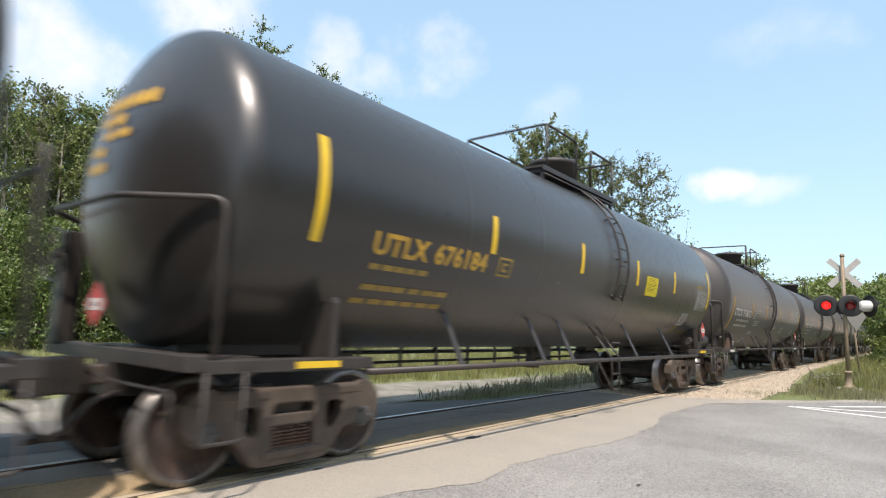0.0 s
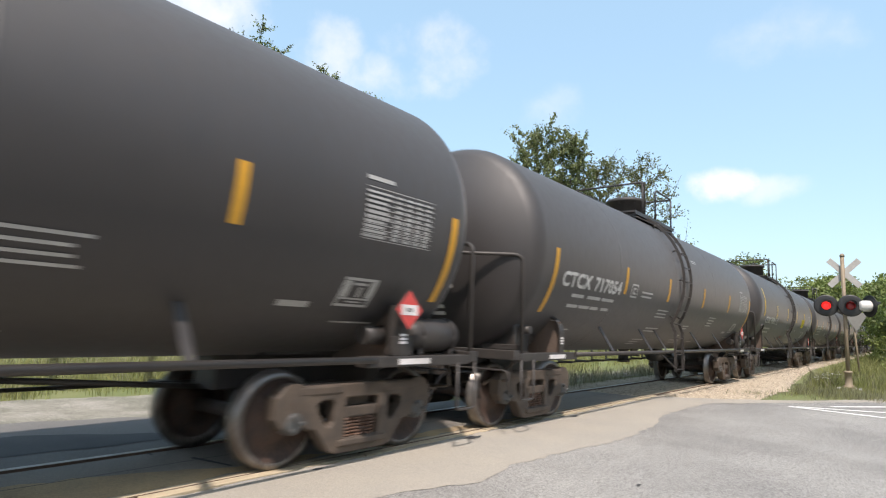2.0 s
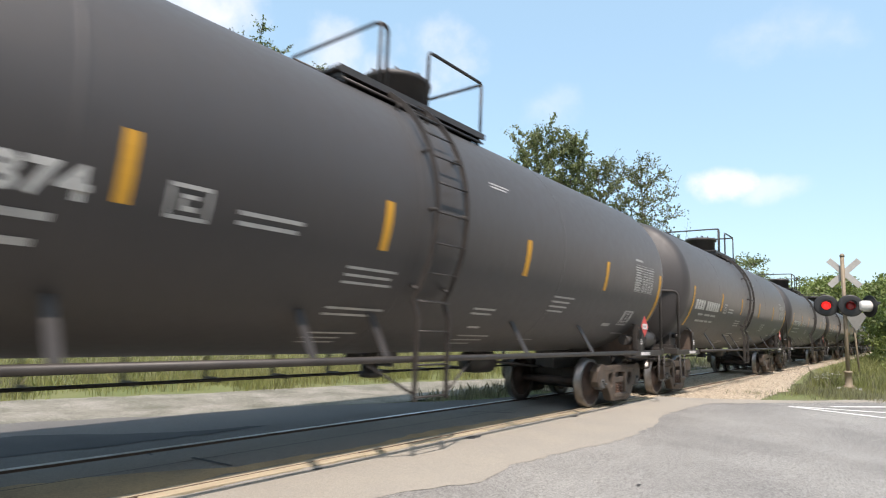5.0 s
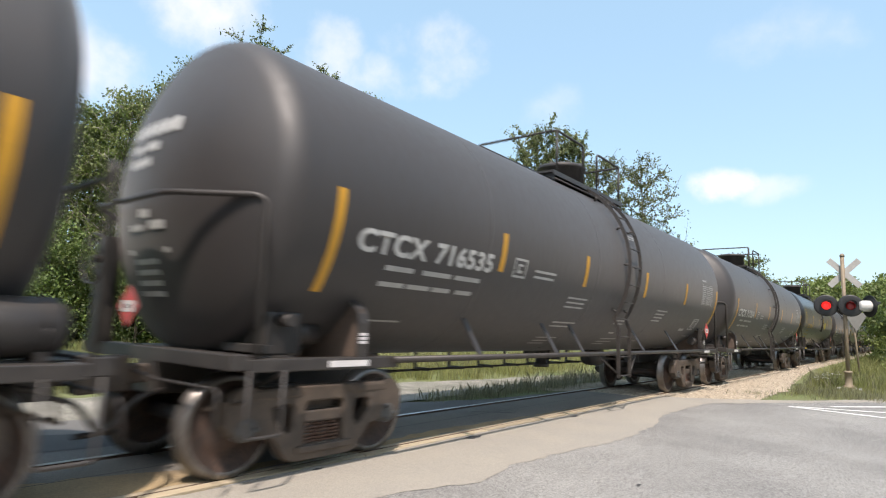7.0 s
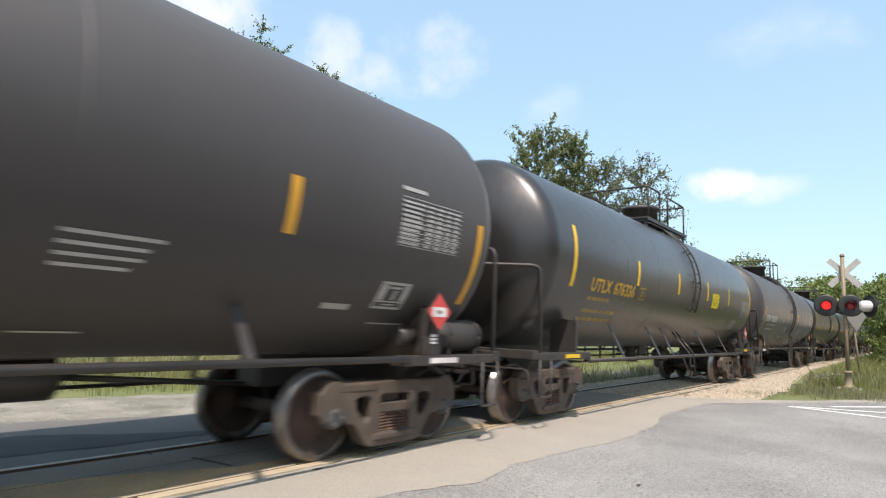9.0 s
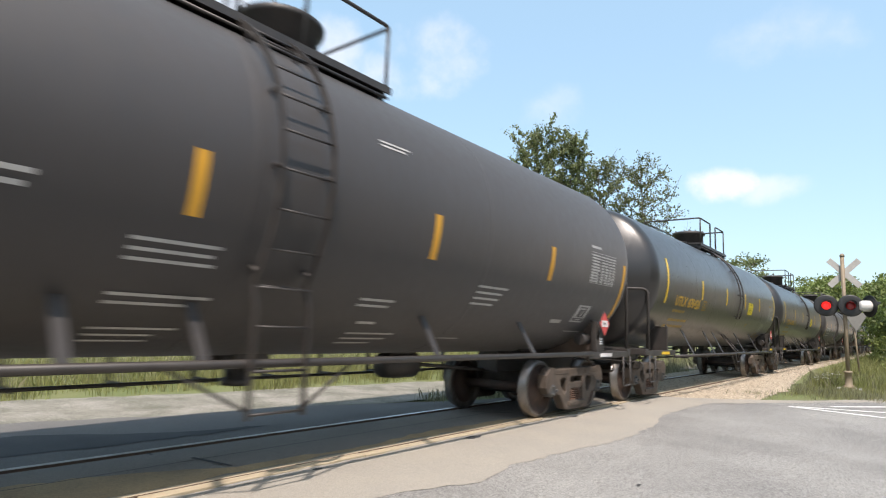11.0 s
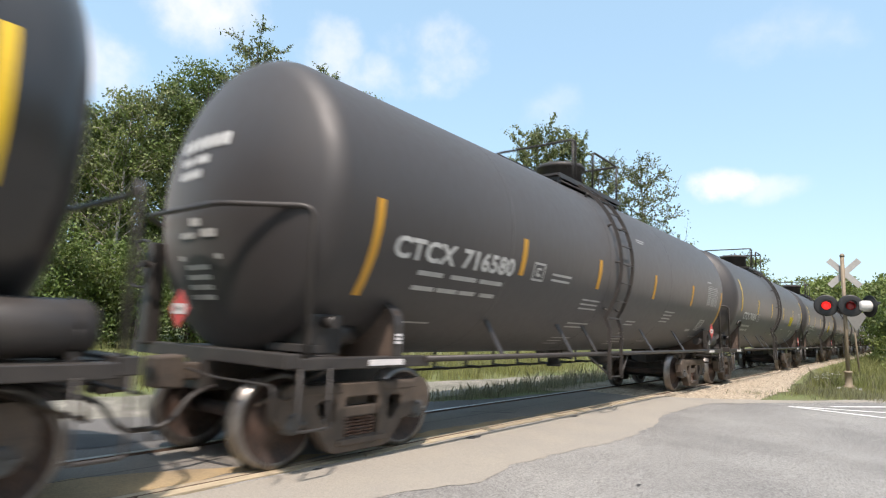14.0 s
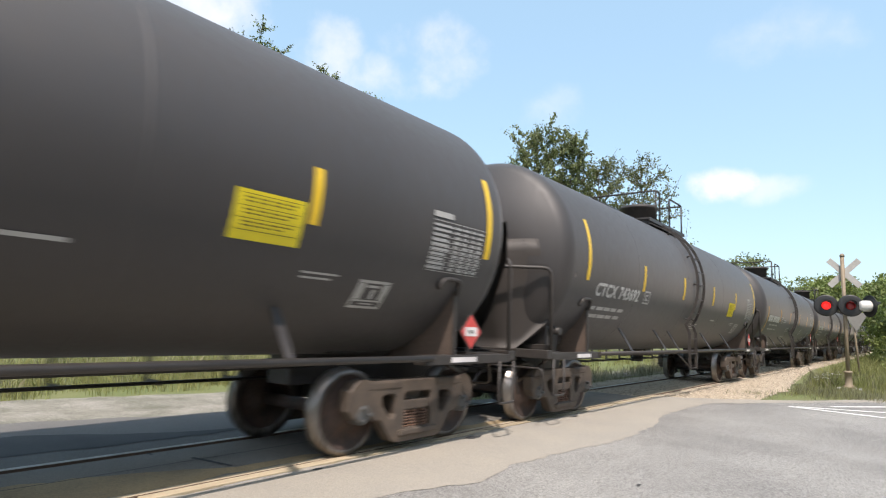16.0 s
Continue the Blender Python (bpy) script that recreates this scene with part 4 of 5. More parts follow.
    blocks = {"union": [(-5.82, -4.88, -24.7, -27.3, 1, 4, 0.9), (-5.81, -4.36, -33.2, -36, 1, 5, 0.9), (-5.86, -4.33, -39.6, -42.4, 1, 5, 0.9), (4.73, 5.1, -41.3, -50.5, 3, 1, 0.45), (5.41, 5.92, -45.2, -50.4, 2, 1, 0.5), (2.2, 2.45, -30, -34, 3, 1, 0.4)],
              "plain": [(-5.99, -4.21, -23.4, -26.2, 1, 4, 0.9), (-6.0, -4.2, -29.4, -32.7, 1, 4, 0.9), (-3.27, -2.55, -8.9, -15, 2, 0, 0.4), (-3.29, -2.5, -22.7, -30.6, 3, 0, 0.35), (-3.31, -2.53, -37.5, -43, 2, 0, 0.4),
                        (-3.35, -2.6, -49.7, -58.7, 3, 0, 0.35), (0.45, 0.82, 22.3, 18.5, 2, 0, 0.45), (0.71, 1.15, -26.3, -31, 2, 0, 0.4), (2.38, 3.1, -27, -38, 4, 0, 0.35), (1.4, 2.19, -43.5, -57, 4, 0, 0.3),
                        (4.73, 5.08, -40.6, -43.8, 1, 0, 0.8), (5.49, 6.06, -49, -50.4, 1, 0, 0.6), (2.33, 2.78, -58.2, -59.6, 1, 0, 0.6), (-5.97, -5.36, -47.4, -48.8, 1, 0, 0.7), (5.38, 5.76, 6.4, 4.6, 1, 0, 0.8)],
              "shield": [(-6.16, -4.58, -29.2, -31.8, 1, 4, 0.9), (-6.0, -4.57, -34.6, -37.4, 1, 3, 0.9), (0.07, 0.65, -34.5, -42, 3, 0, 0.4), (1.65, 2.05, -28.5, -30, 1, 0, 0.8), (3.92, 4.36, -29.4, -33, 2, 0, 0.4), (5.5, 5.85, 0.6, -2.2, 1, 0, 0.8)]}[style]
    if style == "plain" and not wordy:
        blocks = [(-6.03, -4.26, -23.4, -25.6, 1, 2, 0.9), (-6.04, -4.29, -29.8, -32.0, 1, 3, 0.9), (-3.10, -2.47, -14.5, -20.4, 2, 0, 0.42), (-1.84, -1.14, -25.6, -34.0, 3, 0, 0.36), (-1.85, -1.06, -42.0, -48.0, 2, 0, 0.36),
                  (-1.84, -1.17, -55.6, -66.0, 3, 0, 0.3), (0.53, 1.03, -37.3, -42.8, 2, 0, 0.4), (0.70, 1.43, -55.5, -67.0, 3, 0, 0.3), (0.71, 0.97, -48.6, -50.2, 1, 0, 0.9), (0.45, 0.92, 21.8, 18.4, 2, 0, 0.45),
                  (2.38, 3.06, -26.0, -37.6, 4, 0, 0.36)] + blocks[10:]
    elif style == "union":
        blocks.append((5.50, 5.90, -0.6, -2.4, 1, 0, 0.9))
    for k, (y0, y1, top, low, lines, gaps, fill) in enumerate(blocks):
        bm = bmesh.new()
        bars(bm, y0, y1, top, low, lines, gaps, k + 1, fill)
        tagged(part("small_writing", bm, word, tank), kind="stuff")
    # test table: framed grid of fine writing
    y0, y1, top, low = {"union": (5.48, 6.44, -4, -23), "plain": (5.38, 6.39, 2.2, -15.6), "shield": (5.51, 6.49, -3.2, -23)}[style]
    bm = bmesh.new()
    for c, (u0, u1) in enumerate(((0.0, 0.36), (0.40, 0.52), (0.56, 0.68), (0.72, 0.82), (0.86, 0.97))):
        bars(bm, y0 + (y1 - y0) * u0, y0 + (y1 - y0) * u1, top - 1.0, low, 10, 0, 21 + c, 0.5)
    for k in range(0, 11):
        t = top - (top - low) * k / 10
        patch(bm, y0, y1, t + 0.35, t + 0.1, 0.007)
    tagged(part("test_table", bm, GREY_PAINT, tank), kind="stuff")
    # square frames with small marks
    first = {"union": (-3.59, -12.6), "plain": (-3.67, -10.7), "shield": (-3.88, -13.8)}[style]
    last = {"union": (4.79, -27.3), "plain": (5.37, -29.6), "shield": (4.65, -30)}[style]
    for (y, t), w, h in ((first, 0.33, 9.3), (last, 0.45, 12)):
        bm = bmesh.new()
        fw = 0.03
        patch(bm, y, y + w, t, t - 1.1), patch(bm, y, y + w, t - h + 1.1, t - h)
        patch(bm, y, y + fw, t - 1.2, t - h + 1.2), patch(bm, y + w - fw, y + w, t - 1.2, t - h + 1.2)
        if y < 0:
            patch(bm, y + w * 0.3, y + w * 0.7, t - h * 0.28, t - h * 0.40), patch(bm, y + w * 0.3, y + w * 0.42, t - h * 0.42, t - h * 0.7)
            patch(bm, y + w * 0.3, y + w * 0.7, t - h * 0.6, t - h * 0.75)
        else:
            # a wide left border, an upright bar, a ruled foot with a line of print
            patch(bm, y + fw + 0.004, y + w * 0.24, t - 1.3, t - h * 0.66), patch(bm, y + w * 0.50, y + w * 0.60, t - h * 0.30, t - h * 0.64)
            patch(bm, y + w * 0.80, y + w - fw - 0.004, t - 1.3, t - h * 0.66), patch(bm, y + w * 0.30, y + w * 0.70, t - h * 0.16, t - h * 0.24)
            patch(bm, y + fw + 0.004, y + w - fw - 0.004, t - h * 0.68, t - h * 0.74), patch(bm, y + w * 0.3, y + w * 0.75, t - h * 0.80, t - h * 0.85)
        tagged(part("marking_frame", bm, word if style == "union" and y < 0 else GREY_PAINT, tank), kind="stuff")
    if style != "plain":
        yy, t = (1.84, -3.4) if style == "union" else (3.1, -8.3)
        bm = bmesh.new()
        patch(bm, yy, yy + 0.68, t, t - 14.2, 0.006)
        panel = part("notice_panel", bm, YELLOW_SIGN, tank, "bright yellow notice panel with lines of print")
        bm = bmesh.new()
        for k in range(4):
            u = t - 1.0 - 3.4 * k
            patch(bm, yy + 0.05, yy + 0.63, u, u - 0.22, 0.008)
            if k < 3:
                bars(bm, yy + 0.09, yy + 0.60, u - 0.9, u - 3.0, 2, 3, 31 + k, 0.42, 0.008)
        tagged(part("print", bm, FINE_PRINT, panel), kind="stuff")
    # yellow or white strip on the deck edge
    for y in (-6.4, 6.4):
        bm = bmesh.new()
        box(bm, 1.452, 1.458, y - 0.25, y + 0.25, 1.005, 1.065)
        part("sill_reflector", bm, YELLOW if style == "union" else PLACARD_WHITE, car)
    ink = YELLOW_PAINT if style == "union" else WHITE_PAINT
    if style == "shield":
        head_writing(car, WHITE_PAINT, tangent, head, [(-0.38, 0.55, 3.14, 3.28, 6), (-0.35, 0.4, 2.98, 3.08, 3), (-0.35, 0.25, 2.86, 2.94, 2)])
        bm = bmesh.new()
        for x0, x1, z in ((-0.28, 0.16, 2.10), (-0.28, 0.4, 2.0), (-0.28, 0.06, 1.91), (-0.28, 0.14, 1.82)):
            y = shield_at((x0 + x1) / 2, z) - 0.02
            box(bm, x0, x1, y - 0.004, y, z, z + 0.045)
        tagged(part("shield_writing", bm, WHITE_PAINT, car), kind="stuff")
    elif style == "plain":
        head_writing(car, WHITE_PAINT, tangent, head, [(-0.5, 0.45, 3.16, 3.30, 6), (-0.42, 0.2, 3.00, 3.09, 2), (-0.42, 0.05, 2.85, 2.94, 1), (-0.1, 0.1, 2.34, 2.42, 1), (-0.3, -0.02, 2.22, 2.28, 1), (0.1, 0.35, 2.22, 2.30, 1),
                                                      (-0.4, 0.4, 2.0, 2.05, 1), (-0.25, 0.2, 1.9, 1.95, 1), (-0.25, 0.2, 1.8, 1.85, 1), (-0.25, 0.2, 1.7, 1.75, 1), (-0.25, 0.2, 1.6, 1.65, 1)])
    else:
        head_writing(car, YELLOW_PAINT, tangent, head, [(-0.30, 0.62, 3.30, 3.43, 6), (-0.25, 0.25, 3.14, 3.24, 2), (-0.15, 0.4, 3.0, 3.08, 2), (-0.35, -0.05, 2.86, 2.95, 1), (-0.4, 0.02, 2.70, 2.79, 1)])
    return car


UNION = "glossy black tank car with yellow lettering and yellow stripes"
PLAIN = "dusty black tank car with white lettering and amber stripes"
SHIELD = "dusty black tank car with half head shield and yellow stripes"
TRAIN = [("plain", -0.57, ""), ("union", 0.42, "UTLX 676184"), ("plain", -0.57, "CTCX 718012"), ("plain", -0.57, "CTCX 717054"), ("shield", -0.4, "CTCX 743811"), ("plain", -0.57, "CTCX 716874"),
         ("plain", -0.57, ""), ("plain", 0.35, "CTCX 716535"), ("plain", -0.57, "CTCX 717004"), ("union", 0.1, "UTLX 676336"), ("plain", -0.57, ""), ("union", 0.42, "UTLX 676426"),
         ("union", 0.42, "UTLX 676378"), ("plain", -0.57, "CTCX 716580"), ("shield", -0.4, "CTCX 743834"), ("shield", -0.4, "CTCX 743692"), ("plain", -0.57, ""), ("plain", -0.57, ""), ("plain", -0.57, ""), ("plain", -0.57, ""), ("plain", -0.57, ""), ("plain", -0.57, "")]
# slack in the couplers: how far single cars stand from the even spacing
SLACK = {2: -0.06, 3: -0.10, 4: -0.05, 7: -0.05, 8: 0.03, 10: -0.06, 11: -0.12, 12: -0.24, 13: 0.04}
CARS = []


def stand(k):
    return START + CAR * (k - 1) + SLACK.get(k, 0.0)


def build_train():
    global RAD, AXIS
    made = {}
    for k, (style, lad, mark) in enumerate(TRAIN):
        at = pose(TX, stand(k), 0)
        kind = (style, lad, k not in (7, 10), k == 2)
        if kind not in made:
            car = made[kind] = tank_car(*kind)
            car.matrix_basis = at
        else:
            car = copy_thing(made[kind], at)
            for o in [o for o in car.children_recursive if o.name.startswith(("lettering", "red_marking"))]:
                bpy.data.objects.remove(o)
        tagged(car, {"union": UNION, "plain": PLAIN, "shield": SHIELD}[style], "tank car", "tank cars of the train")
        RAD, AXIS = shell_size(style)
        tank = next(o for o in car.children if o.name.split(".")[0] == "tank")
        y0, w, top = {"union": (-5.85, 2.0, -12.4), "plain": (-6.50, 2.33, -11.4), "shield": (-6.17, 2.02, -14.0)}[style]
        if mark:
            lettering(mark, y0, w, top, 0.25, YELLOW_PAINT if style == "union" else WHITE_PAINT, tank)
        else:
            bm = bmesh.new()
            for g in range(10):
                a = y0 + w * (g + (0.6 if g > 3 else 0)) / 10.6
                patch(bm, a, a + w * 0.074, top, top - 8.6)
            tagged(part("lettering", bm, WHITE_PAINT, tank), kind="stuff")
        if mark.endswith("811"):
            bm = bmesh.new()
            bars(bm, -1.14, -0.66, -41.5, -50.5, 4, 0, 7, 0.45, 0.008)
            tagged(part("red_marking", bm, RED_CHALK, tank, "faded red stencil lines"), kind="stuff")
        CARS.append(car)


build_train()


# ---- plants ----
def mesh_of(name, verts, faces, materials, slots=None):
    me = bpy.data.meshes.new(name)
    me.from_pydata(verts.tolist() if hasattr(verts, "tolist") else verts, [], faces.tolist() if hasattr(faces, "tolist") else faces)
    for m in materials if isinstance(materials, (list, tuple)) else (materials,):
        me.materials.append(m)
    if slots is not None:
        me.polygons.foreach_set("material_index", slots)
    return me


def leaf_quads(rng, centres, size, droop=0.0):
    """A small pointed leaf at each centre, turned at random."""
    n = len(centres)
    d = rng.normal(size=(n, 3))
    d[:, 2] -= droop
    d /= np.linalg.norm(d, axis=1)[:, None]
    s = np.cross(d, rng.normal(size=(n, 3)))
    s /= np.linalg.norm(s, axis=1)[:, None] + 1e-9
    ln = size * rng.uniform(0.7, 1.3, n)[:, None]
    v = np.stack([centres - d * ln * 0.5, centres + s * ln * 0.3, centres + d * ln * 0.5, centres - s * ln * 0.3], 1).reshape(-1, 3)
    return v, np.arange(4 * n).reshape(-1, 4)


def crown_points(rng, clumps, per, base, top, radius, spread, lean=0.0, hollow=0.55):
    """Leaf places: clumps spread through an uneven egg-shaped crown."""
    out, hubs = [], []
    for _ in range(clumps):
        h = rng.uniform(0, 1) ** 0.8
        z = base + (top - base) * h
        wide = radius * (math.sin(math.pi * min(0.14 + 0.76 * h, 1)) ** 0.55 * 0.85 + 0.15) * rng.uniform(hollow, 1.08)
        a = rng.uniform(0, 2 * math.pi)
        wide *= 1 + 0.22 * math.sin(3 * a + base) + 0.12 * math.sin(5 * a + 2 * top)
        c = np.array([wide * math.cos(a) + lean * h, wide * math.sin(a), z])
        r = spread * rng.uniform(0.6, 1.3)
        hubs.append(c)
        m = int(per * rng.uniform(0.6, 1.4))
        ball = rng.normal(size=(m, 3))
        ball *= (rng.uniform(0, 1, m) ** 0.75 / (np.linalg.norm(ball, axis=1) + 1e-9))[:, None]
        out.append(c + ball * r * 2.3 * np.array([1, 1, 0.72]))
    return np.concatenate(out), hubs


def tree(x, y, height, radius, base, leaves, label, clumps=70, per=110, leaf=0.17, spread=0.55, seed=1, limbs=14, name="tree", hollow=0.55, group=""):
    rng = np.random.default_rng(seed)
    t = thing(name, label, "tree" if name == "tree" else "bush", group, at=pose(x, y, -0.06))
    pts, hubs = crown_points(rng, clumps, per, base, height, radius, spread, hollow=hollow)
    bm = bmesh.new()
    r0 = 0.011 * height + 0.03
    bend = rng.normal(size=2) * 0.03 * height
    trunk = [(bend[0] * k * k, bend[1] * k * k, height * 0.9 * k) for k in (0, 0.15, 0.3, 0.5, 0.7, 0.85, 1)]
    tube(bm, trunk, r0, 9, r0 * 0.15)
    for k in range(limbs):
        hub = hubs[int(k * len(hubs) / limbs)]
        f = min(max(hub[2] / (height * 0.9) - 0.18, 0.12), 0.85)
        a = Vector((bend[0] * f * f, bend[1] * f * f, height * 0.9 * f))
        b = Vector(hub)
        tube(bm, [a, a.lerp(b, 0.5) + Vector((0, 0, 0.1 * (b - a).length)), b], r0 * 0.4, 5, 0.015)
    part("trunk", bm, BARK, t)
    v, f = leaf_quads(rng, pts, leaf)
    crown = new("crown", mesh_of("crown", v, f, leaves))
    crown.parent = t
    return t


def branching_tree(x, y, height, radius, base, leaves, label, seed, limbs=26, twigs=9, per=16, leaf=0.17, bark=None, twig=1.0, group="", rise=0.75):
    """A tree with real limbs and twigs: leaves sit along the twigs, so that sky shows between them."""
    rng = np.random.default_rng(seed)
    t = thing("tree", label, "tree", group, at=pose(x, y, -0.06))
    r0 = 0.009 * height + 0.03
    bend = rng.normal(size=2) * 0.02 * height

    def stem(f):
        return np.array([bend[0] * f * f + 0.02 * height * 0.3 * math.sin(7 * f + seed), bend[1] * f * f, height * 0.94 * f])

    bm = bmesh.new()
    tube(bm, [stem(k / 9) for k in range(10)], r0, 8, r0 * 0.12)
    pts = []

    def shoot(p, d, length):
        d = d / (np.linalg.norm(d) + 1e-9)
        q = p + d * length * 0.55 + np.array([0, 0, 0.06 * length])
        e = p + d * length + np.array([0, 0, rng.uniform(-0.10, 0.16) * length])
        tube(bm, [p, q, e], 0.016, 3, 0.006)
        n = max(3, int(per * rng.uniform(0.5, 1.4)))
        u = rng.uniform(0.15, 1.05, n)[:, None]
        pts.append(p + (e - p) * u + rng.normal(size=(n, 3)) * 0.13 * length * (0.5 + 0.5 * u))

    for k in range(limbs):
        h = (k + rng.uniform(0.2, 0.8)) / limbs
        z1 = base + (height - base) * h
        wide = radius * math.sin(math.pi * (0.16 + 0.76 * h)) ** 0.7 * rng.uniform(0.65, 1.12)
        a = k * 2.4 + rng.uniform(-0.5, 0.5)
        f0 = min(max((z1 - rise * wide) / (height * 0.94), 0.08), 0.93)
        p0 = stem(f0)
        p3 = stem(min(f0 + 0.02, 1)) * np.array([1, 1, 0]) + np.array([wide * math.cos(a), wide * math.sin(a), z1])
        p1 = p0 + (p3 - p0) * 0.45 + np.array([0, 0, 0.07 * wide])
        p2 = p0 + (p3 - p0) * 0.75 + rng.normal(size=3) * 0.05 * wide
        tube(bm, [p0, p1, p2, p3], r0 * 0.34 * (1.1 - f0), 5, 0.012)
        for j in range(twigs):
            u = 0.22 + 0.78 * (j + rng.uniform(0, 1)) / twigs
            p = p0 + (p3 - p0) * u
            d = (p3 - p0) / (np.linalg.norm(p3 - p0) + 1e-9) * 0.6 + rng.normal(size=3) * 0.55 + np.array([0, 0, 0.25])
            shoot(p, d, twig * rng.uniform(0.5, 1.15))
    for j in range(twigs * 3):
        f = rng.uniform(0.62, 1.0)
        shoot(stem(f), np.array([*rng.normal(size=2) * 0.6, rng.uniform(0.5, 1.2)]), twig * rng.uniform(0.4, 0.9))
    part("trunk", bm, bark or BARK, t)
    v, f = leaf_quads(rng, np.concatenate(pts), leaf)
    crown = new("crown", mesh_of("crown", v, f, leaves))
    crown.parent = t
    return t


def at_az(az, dist):
    return -math.sin(radians(az)) * dist, math.cos(radians(az)) * dist


def plants():
    wall = "trees along the field edge"
    tag = "leafy broad-crowned tree in full summer green"
    birch = "slim birch with a pale trunk and light green leaves"
    for k, (az, d, h, r, m) in enumerate(((84, 38, 13.5, 2.2, LEAF_A), (80.5, 36, 12.6, 2.0, LEAF_D), (78, 39, 13.4, 1.9, LEAF_C), (76, 36, 12.9, 1.8, LEAF_D), (74.2, 39, 14.2, 1.9, LEAF_C), (72.6, 37, 13.2, 1.8, LEAF_D), (70.6, 38, 13.5, 2.0, LEAF_A), (68.4, 36, 13.6, 2.0, LEAF_D))):
        branching_tree(*at_az(az, d), h, r, 1.5, m, birch, 10 + k, 34, 9, 22, 0.17, BIRCH, 1.0, wall, 0.9)
    for k, (az, d, h, r, m) in enumerate(((82, 44, 13.0, 4.2, LEAF_B), (77, 45, 13.4, 4.0, LEAF_A), (72.5, 45, 13.8, 4.0, LEAF_B), (67.5, 43, 14.6, 4.0, LEAF_A), (64.5, 38, 14.6, 3.6, LEAF_B), (61.5, 38, 16.2, 3.8, LEAF_A))):
        tree(*at_az(az, d), h, r, 0.6, m, tag, 170, 220, 0.18, 0.5, 110 + k, 12, group=wall, hollow=0.35)
    for k, (az, d) in enumerate(((81, 30), (77, 31), (73, 29), (69.5, 31), (66, 30), (62, 32), (58, 31), (54, 32), (50, 33), (46, 34))):
        tree(*at_az(az, d), 3.8 + (k % 3) * 0.7, 2.6, 0.1, (LEAF_A, LEAF_B)[k % 2], "dense green bush at the field edge", 70, 170, 0.15, 0.45, 40 + k, 6, "bush", hollow=0.2, group="bushes along the field edge")
    # tall crowns that rise over the train
    branching_tree(*at_az(57.2, 36), 19.3, 3.3, 6, LEAF_B, "tall tree with a feathery dark crown", 61, 40, 10, 24, 0.17, twig=1.0)
    branching_tree(*at_az(50.2, 36), 18.2, 1.5, 5, LEAF_B, "slender tree with a sparse feathery top", 62, 26, 8, 20, 0.15, twig=0.7)
    branching_tree(*at_az(47.8, 38), 17.2, 1.5, 5, LEAF_B, "slender tree with a sparse feathery top", 63, 26, 8, 20, 0.15, twig=0.7)
    branching_tree(*at_az(29.4, 46), 17.9, 3.4, 6, LEAF_B, "broad dark-green tree beyond the train", 64, 62, 11, 34, 0.19, twig=1.1)
    branching_tree(*at_az(26.3, 45), 17.1, 2.2, 6, LEAF_B, "broad dark-green tree beyond the train", 69, 44, 10, 32, 0.19, twig=1.0)
    branching_tree(*at_az(23.2, 47), 15.6, 3.1, 5, LEAF_C, "broad olive-green tree beyond the train", 67, 46, 10, 28, 0.18, twig=1.1)
    branching_tree(*at_az(19.3, 46), 15.0, 3.5, 3, LEAF_C, "open-crowned tree with thin outer twigs", 65, 46, 10, 19, 0.18, twig=1.2)
    tree(*at_az(34.0, 52), 13.5, 3.0, 5, LEAF_B, "broad dark-green tree beyond the train", 90, 150, 0.2, 0.5, 68, 14)
    tree(*at_az(11.2, 80), 11.2, 3.2, 3, LEAF_B, "small rounded tree beyond the train", 45, 80, 0.3, 0.6, 66, 10)
    # shrubs beside the line, past the signal
    for k, (x, y, h, r) in enumerate(((0.2, 52, 5.6, 2.6), (1.6, 46, 5.6, 2.6), (-0.6, 60, 6.6, 2.6), (0.8, 68, 7.6, 3.0), (4.2, 42, 5.2, 2.6), (-1.0, 76, 7.4, 2.6), (-0.9, 90, 8.6, 3.0), (2.2, 36, 1.6, 1.4), (0.9, 33, 1.1, 1.1), (2.4, 58, 7, 3), (5, 50, 7, 3))):
        tree(x, y, h, r, 0.1, (LEAF_D, LEAF_A)[k % 2], "dense green shrub beside the railway", 70, 120, 0.17 if y < 45 else 0.24, 0.42, 80 + k, 6, "bush", hollow=0.15, group="shrubs beside the railway")
    # far woods: one mass of crowns
    rng = np.random.default_rng(5)
    all_pts = []
    for k in range(110):
        x, y = rng.uniform(-75, 22), rng.uniform(120, 175)
        if -12 < x < -1 and y < 140:
            continue
        h = rng.uniform(10.5, 14.5) * (y / 140)
        p, _ = crown_points(rng, 26, 46, 0.5, h, rng.uniform(2.6, 4.2), 0.9, hollow=0.1)
        all_pts.append(p + np.array([x, y, 0]))
    for x, y, h in ((-8.6, 118, 12.6), (-7.0, 125, 11)):
        p, _ = crown_points(rng, 30, 60, 3, h, 3.0, 0.8, hollow=0.1)
        all_pts.append(p + np.array([x, y, 0]))
    v, f = leaf_quads(rng, np.concatenate(all_pts), 0.62)
    tagged(new("far_woods", mesh_of("far_woods", v, f, (LEAF_D,))), "dark green woodland on the horizon", "woods", kind="stuff")


def tree_belt():
    """An unseen wood added past the road: closes the place behind the viewer, darkens the paint's reflections."""
    rng = np.random.default_rng(17)
    pts = []
    for k in range(64):
        y = -70 + 2.3 * k + rng.uniform(-1, 1)
        p, _ = crown_points(rng, 24, 40, 0.2, rng.uniform(9, 14), rng.uniform(2.8, 4.4), 0.9, hollow=0.05)
        pts.append(p + np.array([rng.uniform(21, 30), y, 0]))
    v, f = leaf_quads(rng, np.concatenate(pts), 0.7)
    tagged(new("tree_belt", mesh_of("tree_belt", v, f, (LEAF_B,))), "unseen dark green wood added behind the viewer", "woods", kind="stuff")


